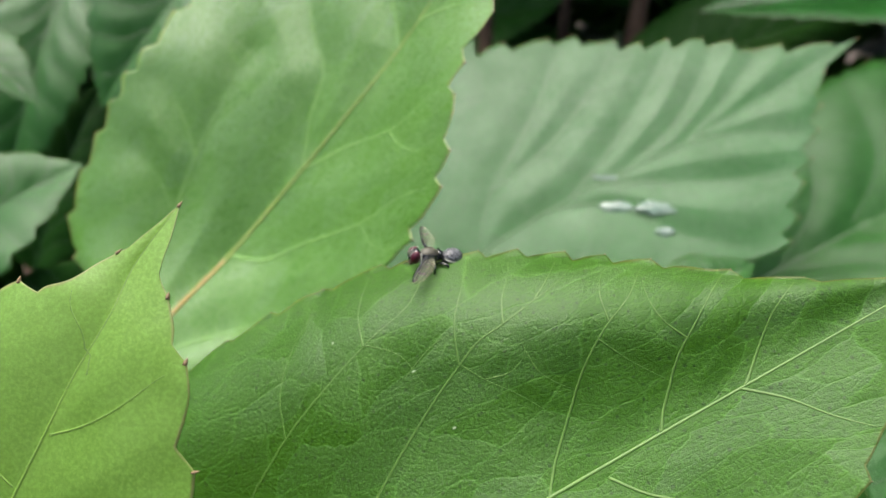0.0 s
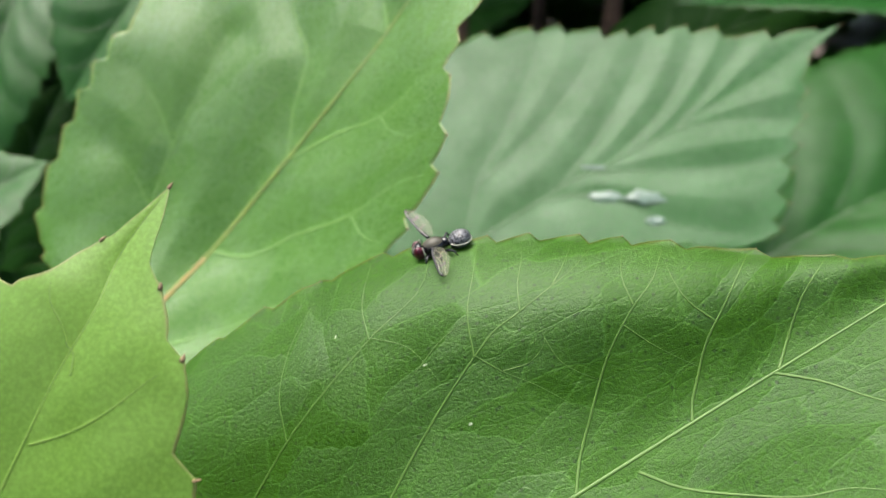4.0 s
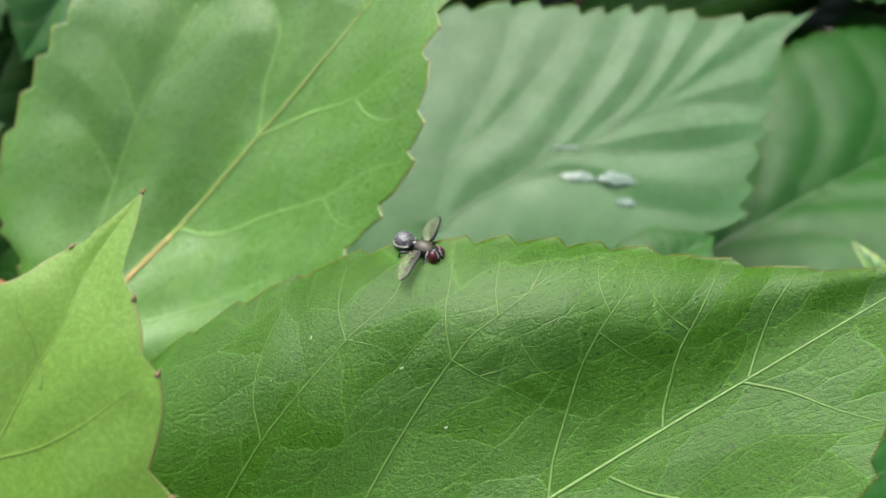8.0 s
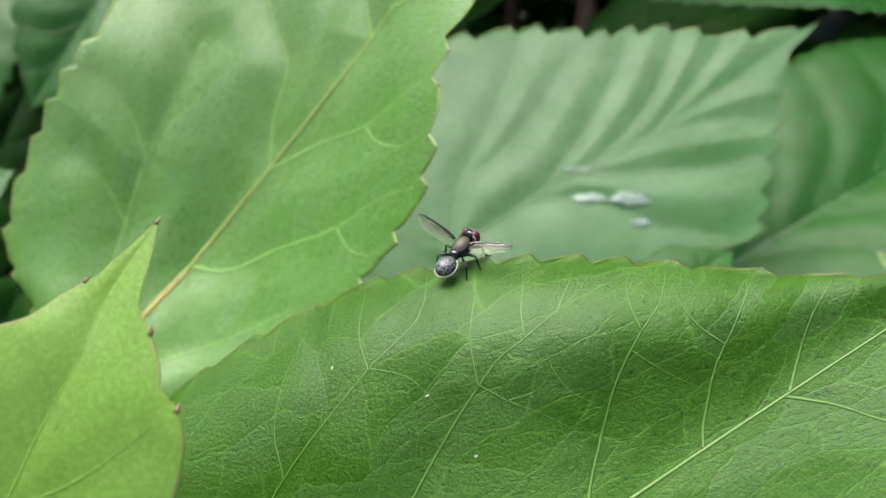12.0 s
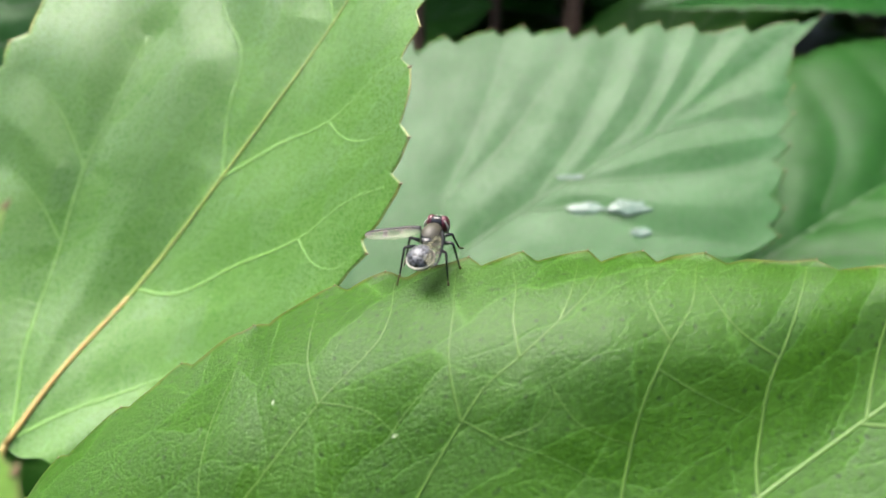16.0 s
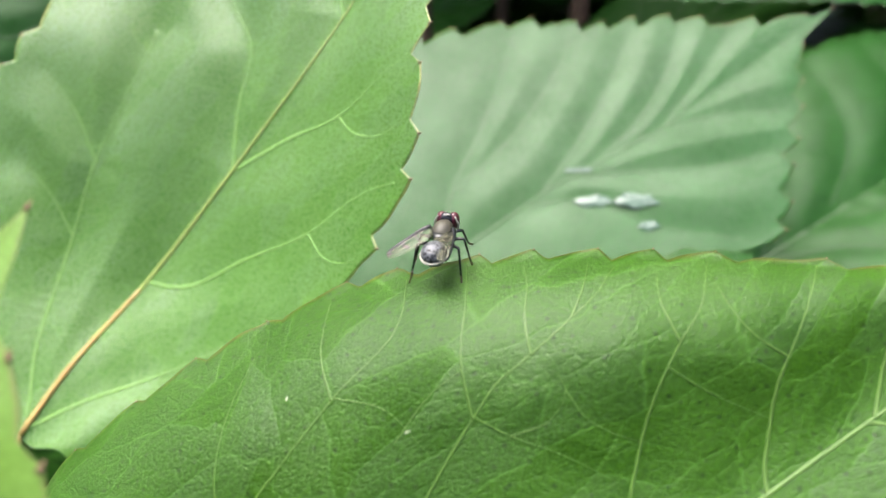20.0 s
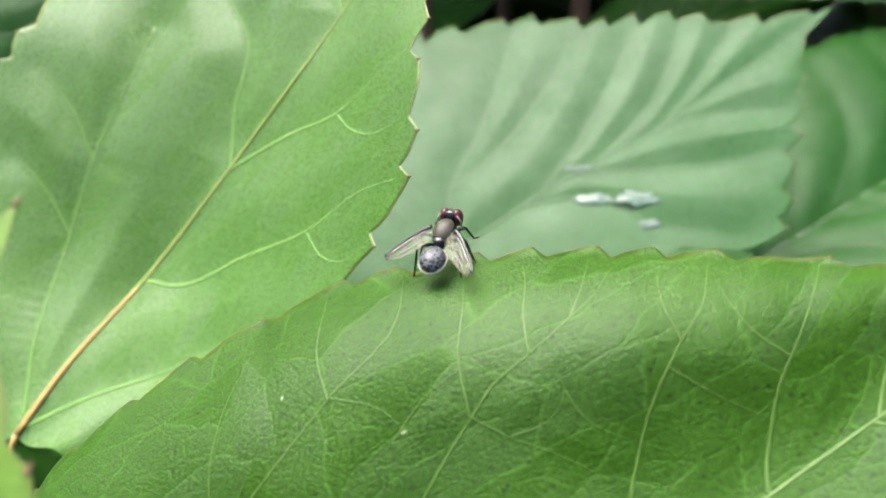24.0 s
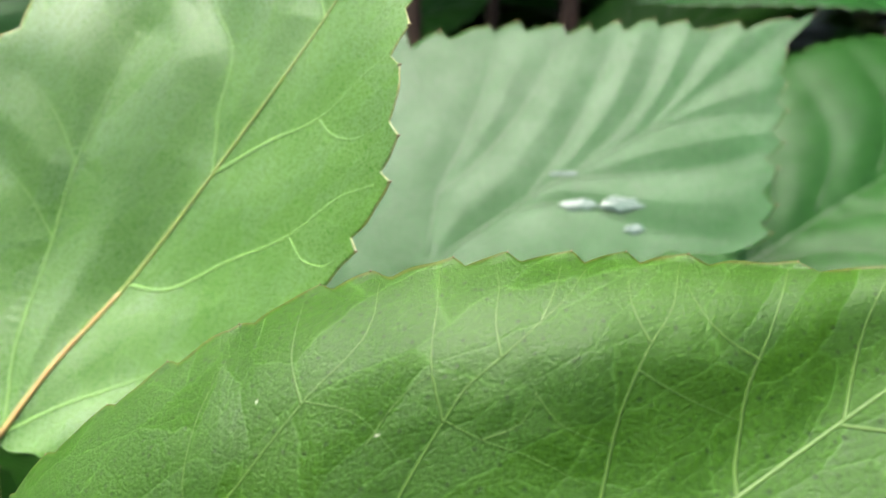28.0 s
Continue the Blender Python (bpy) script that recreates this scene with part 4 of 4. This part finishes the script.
rng = np.random.RandomState(77)
deep = np.stack([rng.uniform(-75, 75, 3600), rng.uniform(42, 85, 3600), rng.uniform(-48, 62, 3600)], 1)
# leaves out of view overhead, added to keep the inside of the bush dark
shade_roof = np.stack([rng.uniform(-60, 60, 900), rng.uniform(24, 60, 900), rng.uniform(15, 45, 900)], 1)
shade_roof = shade_roof[shade_roof[:, 2] > 15 + np.maximum(0, 34 - shade_roof[:, 1]) * 0.6]
low = np.stack([rng.uniform(-55, 55, 900), rng.uniform(16, 45, 900), rng.uniform(-48, -14, 900)], 1)
flank_all = np.stack([rng.choice((-1, 1), 500) * rng.uniform(34, 60, 500), rng.uniform(5, 45, 500), rng.uniform(-48, 20, 500)], 1)
flank = flank_all[(flank_all[:, 0] > 0) | (flank_all[:, 1] > 28)]
foliage("bush_foliage", "dense dark leaves inside the bush", np.array([at(p) / CM for p in np.concatenate([deep, shade_roof, low, flank])]), LEAF_DARK, 78, 8.0, "foliage")
# unseen leaves added above and behind the camera to block part of the sky
share = rng.uniform(-0.1, 1.1, 900)
sky_blocker = np.stack([-24 + 56 * share + rng.normal(0, 12, 900), -36 - 44 * share + rng.normal(0, 12, 900), rng.normal(187, 8, 900)], 1)
foliage("unseen_sky_blocker", "unseen dark leaves added above and behind the camera to block the sky", sky_blocker, LEAF_DARK, 80, 12.0, "foliage")
# half ring of unseen leaves, added behind the camera to shade that side
a = rng.uniform(math.pi * 0.98, math.pi * 2.02, 1500)
far = rng.uniform(150, 215, 1500)
ring = np.stack([far * np.cos(a), far * np.sin(a), rng.uniform(2, 125, 1500)], 1)
foliage("unseen_leaf_ring", "dark hedge on the other side of the path", ring, LEAF_DARK, 79, 26.0, "hedge")

# ---- soil ----
bm = bmesh.new()
bmesh.ops.create_grid(bm, x_segments=60, y_segments=60, size=40)
for vert in bm.verts:
    d = vert.co.length
    vert.co.z = 0.03 * noise.noise(vert.co * 1.3) if d > 0.2 else 0
soil = part("ground", bm, SOIL, None)
tagged(soil, "dark bare soil under the bush", "ground", kind="structure")

# ---- fly ----
def ball(center, radii, seg=20, rings=14, tilt=0.0):
    bm = bmesh.new()
    bmesh.ops.create_uvsphere(bm, u_segments=seg, v_segments=rings, radius=1)
    m = Matrix.Translation(Vector(center) * CM) @ Euler((0, tilt, 0)).to_matrix().to_4x4() @ Matrix.Diagonal((*[r * CM for r in radii], 1))
    bmesh.ops.transform(bm, matrix=m, verts=bm.verts)
    return bm


def limb(name, points, radii, material, parent, n=16, sides=7, label=""):
    q = curve(points, n)
    x = np.linspace(0, 1, len(radii))
    r = np.interp(np.linspace(0, 1, n), x, radii)
    v, f = tube(q * CM, r * CM, sides)
    return put(name, v, f, material, parent, label=label)


fly = thing("fly", at((0, 7, -1.7)), "small black fly with red eyes on a leaf edge", "fly")
thorax = part("thorax", ball((0.075, 0, 0.183), (0.126, 0.098, 0.092)), CHITIN, fly)
shield = ball((0.075, 0, 0.2), (0.12, 0.088, 0.083))
bmesh.ops.delete(shield, geom=[v for v in shield.verts if v.co.z < 0.225 * CM], context="VERTS")
part("back_shield", shield, DUSTED, thorax, "grey dusted back")
part("scutellum", ball((-0.045, 0, 0.225), (0.04, 0.05, 0.026)), CHITIN, thorax)
limb("waist", [(-0.04, 0, 0.17), (-0.09, 0, 0.165), (-0.13, 0, 0.165)], [0.05, 0.03, 0.05], CHITIN, fly)
abdomen = part("abdomen", ball((-0.205, 0, 0.17), (0.122, 0.106, 0.096), 28, 20, 0.1), ABDOMEN, fly, "round pitted dark grey abdomen")
q = np.array([(-0.205 + 0.123 * math.cos(a), 0.107 * math.sin(a), 0.165 + 0.0115 * math.cos(a)) for a in np.linspace(0.5, 2 * math.pi - 0.5, 40)])
v, f = tube(q * CM, np.full(40, 0.0085 * CM), 6)
put("rim", v, f, PALE_RIM, abdomen, label="pale rim of the abdomen")
head = part("head", ball((0.232, 0, 0.192), (0.05, 0.09, 0.082)), CHITIN, fly)
for s in (1, -1):
    part("eye", ball((0.247, s * 0.052, 0.195), (0.056, 0.047, 0.078), 28, 20), EYE_RED, head, "dark red eye")
    limb("antenna", [(0.28, s * 0.02, 0.2), (0.305, s * 0.025, 0.185), (0.31, s * 0.03, 0.16)], [0.01, 0.012, 0.007], CHITIN, head, 8)
    limb("eye_rim", [(0.27, s * 0.02, 0.265), (0.3, s * 0.024, 0.215), (0.298, s * 0.03, 0.15)], [0.005, 0.007, 0.005], PALE_RIM, head, 10)
    limb("cheek", [(0.2, s * 0.07, 0.265), (0.195, s * 0.1, 0.2), (0.21, s * 0.085, 0.12)], [0.006, 0.009, 0.006], PALE_RIM, head, 10)
limb("mouth", [(0.255, 0, 0.135), (0.265, 0, 0.1), (0.275, 0, 0.085)], [0.024, 0.021, 0.028], AMBER, head, 8, label="amber mouth parts")
for s in (1, -1):
    for hip, knee, ankle, foot in (((0.14, 0.05, 0.13), (0.2, 0.13, 0.14), (0.23, 0.17, 0.0), (0.29, 0.19, -0.05)),
                                   ((0.06, 0.06, 0.12), (0.05, 0.18, 0.16), (0.04, 0.23, -0.05), (0.05, 0.26, -0.14)),
                                   ((-0.01, 0.06, 0.12), (-0.1, 0.17, 0.17), (-0.18, 0.2, -0.04), (-0.23, 0.22, -0.13))):
        a, b, c, d = [np.array((p[0], s * p[1], p[2])) for p in (hip, knee, ankle, foot)]
        leg = limb("leg", [a, (a + b) / 2 + (0, 0, 0.01), b], [0.014, 0.0165, 0.011], CHITIN, fly, 10)
        limb("shin", [b, (b + c) / 2, c], [0.011, 0.009, 0.0075], CHITIN, leg, 8)
        limb("foot", [c, (c + d) / 2 - (0, 0, 0.004), d], [0.009, 0.008, 0.006], AMBER, leg, 8, label="brownish foot")


def wing_outline(x):
    """Front and rear edge of a wing at a share x of its length."""
    front = 0.045 * (1 - (2 * x - 1) ** 4) ** 0.5 + 0.0
    rear = -0.105 * (math.sin(math.pi * min(1, x**0.8)) ** 0.55 if 0 < x < 1 else 0)
    return front, rear


def build_wing(s):
    n, k = 28, 8
    verts, faces, band = [], [], []
    for i in range(n):
        x = i / (n - 1)
        fr, re = wing_outline(x)
        for j in range(k):
            y = fr + (re - fr) * j / (k - 1)
            verts.append((y * CM, s * (0.02 + 0.45 * x) * CM, (0.012 * math.sin(j * 1.9) + 0.02 * x * (1 - x)) * CM))
    for i in range(n - 1):
        for j in range(k - 1):
            faces.append((i * k + j, (i + 1) * k + j, (i + 1) * k + j + 1, i * k + j + 1)[::s])
            x = i / (n - 1)
            band.append((0.3 < x < 0.36 and j < 4) or (0.56 < x < 0.66 and j < 5) or (x > 0.86 and j < 3))
    w = put("wing", verts, faces, WING, fly, label="clear yellowish wing with dark bands")
    w.data.materials.append(WING_BAND)
    for poly, dark in zip(w.data.polygons, band):
        poly.material_index = 1 if dark else 0
    for share, r in ((0.0, 0.019), (0.25, 0.006), (0.45, 0.0028), (0.68, 0.0028)):
        line = []
        for x in np.linspace(0.0, 0.97 - 0.12 * share, 14):
            fr, re = wing_outline(min(max(x, 0.02), 0.98))
            y = fr + (re - fr) * share * min(1, 0.25 + x * 1.4)
            line.append((y, s * (0.02 + 0.45 * x), 0.008))
        limb("wing_vein", line, [r, r * 0.7, r * 0.5], CHITIN, w, 24, 5)
    return w


wings = [build_wing(1), build_wing(-1)]
# seconds; place in cm; turn in degrees
FLY = [
    (0, -0.27, 6.67, -1.74, -23, -2, -148),
    (0.5, -0.25, 6.67, -1.70, -24, -8, -149),
    (1, -0.24, 6.67, -1.68, -24, -8, -146),
    (1.5, -0.24, 6.67, -1.65, -24, -9, -149),
    (2, -0.21, 6.69, -1.70, -22, 10, -148),
    (2.5, -0.20, 6.70, -1.74, -26, 19, -167),
    (3, -0.27, 6.69, -1.73, -22, 11, -146),
    (3.5, -0.20, 6.70, -1.76, -27, 20, -168),
    (5.5, -0.25, 6.69, -1.68, -23, 11, -152),
    (6, -0.22, 6.70, -1.74, -24, 16, -157),
    (6.5, -0.19, 6.72, -1.75, -20, 31, -137),
    (7, -0.16, 6.73, -1.79, -13, 38, -119),
    (7.5, -0.21, 6.73, -1.81, -6, 36, -104),
    (8, -0.23, 6.69, -1.80, 22, 12, -34),
    (8.5, -0.16, 6.67, -1.69, 26, -4, 14),
    (9, -0.14, 6.68, -1.68, 27, -18, 9),
    (9.5, -0.14, 6.68, -1.63, 24, -23, 27),
    (10, -0.12, 6.68, -1.63, 23, -22, 30),
    (10.5, -0.11, 6.69, -1.63, 23, -29, 30),
    (11, -0.08, 6.70, -1.59, 22, -36, 38),
    (11.5, -0.03, 6.69, -1.59, 18, -31, 46),
    (13.5, -0.03, 6.69, -1.55, 6, -38, 76),
    (14, -0.05, 6.67, -1.52, 6, -31, 77),
    (14.5, -0.05, 6.68, -1.52, 7, -33, 75),
    (15, -0.06, 6.67, -1.53, 7, -31, 73),
    (15.5, -0.06, 6.67, -1.52, 7, -26, 75),
    (16, -0.07, 6.67, -1.52, 7, -26, 75),
    (16.5, -0.03, 6.68, -1.55, 5, -34, 78),
    (17, -0.04, 6.67, -1.53, 4, -28, 81),
    (17.5, -0.05, 6.67, -1.53, 5, -31, 78),
    (18, -0.05, 6.67, -1.53, 5, -29, 78),
    (18.5, -0.05, 6.68, -1.53, 6, -32, 78),
    (19, -0.06, 6.66, -1.52, 4, -24, 80),
    (19.5, -0.06, 6.67, -1.50, 5, -25, 78),
    (20, -0.07, 6.67, -1.51, 5, -25, 79),
    (20.5, -0.07, 6.67, -1.51, 6, -25, 78),
    (21, -0.09, 6.67, -1.51, 4, -29, 81),
    (21.5, -0.02, 6.67, -1.52, 8, -31, 73),
    (23.5, -0.00, 6.68, -1.56, 15, -31, 55),
    (24, -0.03, 6.69, -1.52, 9, -38, 69),
    (24.5, 0.02, 6.68, -1.52, 6, -36, 77),
    (25, 0.06, 6.69, -1.52, 19, -31, 45),
    (25.5, 0.09, 6.69, -1.53, 17, -32, 50),
    (26, 0.11, 6.68, -1.51, 20, -26, 40),
    (26.5, 0.10, 6.67, -1.53, 24, -4, 25),
    (27, 0.14, 6.65, -1.50, 21, 1, 39),
    (27.5, 0.25, 6.67, -1.41, 19, -14, 42),
]
# seconds; left and right wing: how far each is swung forward (back below 0) and raised, in degrees
WINGS = [
    (0, 38, -14, -10, 0), (0.5, 25, -8, 0, 10), (1, 5, 0, -55, 40), (1.5, 25, -5, -15, 35), (2, -5, -8, 0, 20), (2.5, 5, 0, 25, 25), (3, -72, 5, -48, 40),
    (3.5, -10, -5, 30, 20), (5.5, 10, -5, -35, 42), (6, -15, -5, -25, 35), (6.5, -35, 0, 15, 15), (7, -30, 0, 10, 10), (7.5, -10, 0, 20, 5), (8, -30, 0, 20, -5),
    (8.5, 0, 45, -5, -5), (9, 15, 25, -10, 0), (9.5, 10, 50, 25, 0), (10, 20, 50, 20, 5), (10.5, 10, 50, 30, 5), (11, 25, 30, 25, 0), (11.5, 15, 35, 35, 5),
    (13.5, -40, -10, -75, 0), (14, -28, -5, -72, 0), (14.5, -12, 0, -75, 0), (15, 22, 20, -75, 0), (15.5, -25, -5, -78, 0), (16, -20, -2, -80, 0), (16.5, -32, -5, -30, -5),
    (17, -45, -8, -45, -5), (17.5, -45, -8, -48, -5), (18, -45, -8, -45, -5), (18.5, -45, -8, -76, 0), (19, 18, 15, -78, 5), (19.5, -28, 0, -88, 2), (20, -52, -10, -84, 0),
    (20.5, -52, -10, -84, 0), (21, -50, -8, -52, -5), (21.5, -38, -5, -45, -5), (23.5, 28, 35, 0, 12), (24, -50, -8, -55, -5), (24.5, 8, 8, 5, 8), (25, 25, 30, -15, 0),
    (25.5, 15, 40, 10, 0), (26, -35, 0, -8, -14), (26.5, -25, 45, -62, -8), (27, -60, 25, -74, -10), (27.5, -10, 20, -55, -12), (27.8, 20, 20, 10, 0), (27.9, 40, 40, 40, 40), (28, 10, 10, 10, 10),
]


def fly_motion():
    rows = [(t, LEAN @ pose(x * CM, y * CM, z * CM, a, b, c)) for t, x, y, z, a, b, c in FLY]
    t, x, y, z, a, b, c = FLY[-1]
    # it takes off towards the gap between the leaves and is gone
    rows.append((27.8, LEAN @ pose((x + 0.02) * CM, y * CM, (z + 0.02) * CM, a, b, c)))
    rows.append((27.9, LEAN @ pose((x + 1.2) * CM, (y - 0.6) * CM, (z + 2.0) * CM, a, b, c)))
    rows.append((28.0, LEAN @ pose((x + 7) * CM, (y - 4) * CM, (z + 9.0) * CM, a, b, c)))
    walk(fly, rows)
    for w, s, k in ((wings[0], 1, 1), (wings[1], -1, 3)):
        walk(w, [(r[0], pose(0.075 * CM, s * 0.07 * CM, 0.235 * CM, s * r[k + 1], 0, -s * r[k])) for r in WINGS])


def motions():
    fly_motion()


motions()
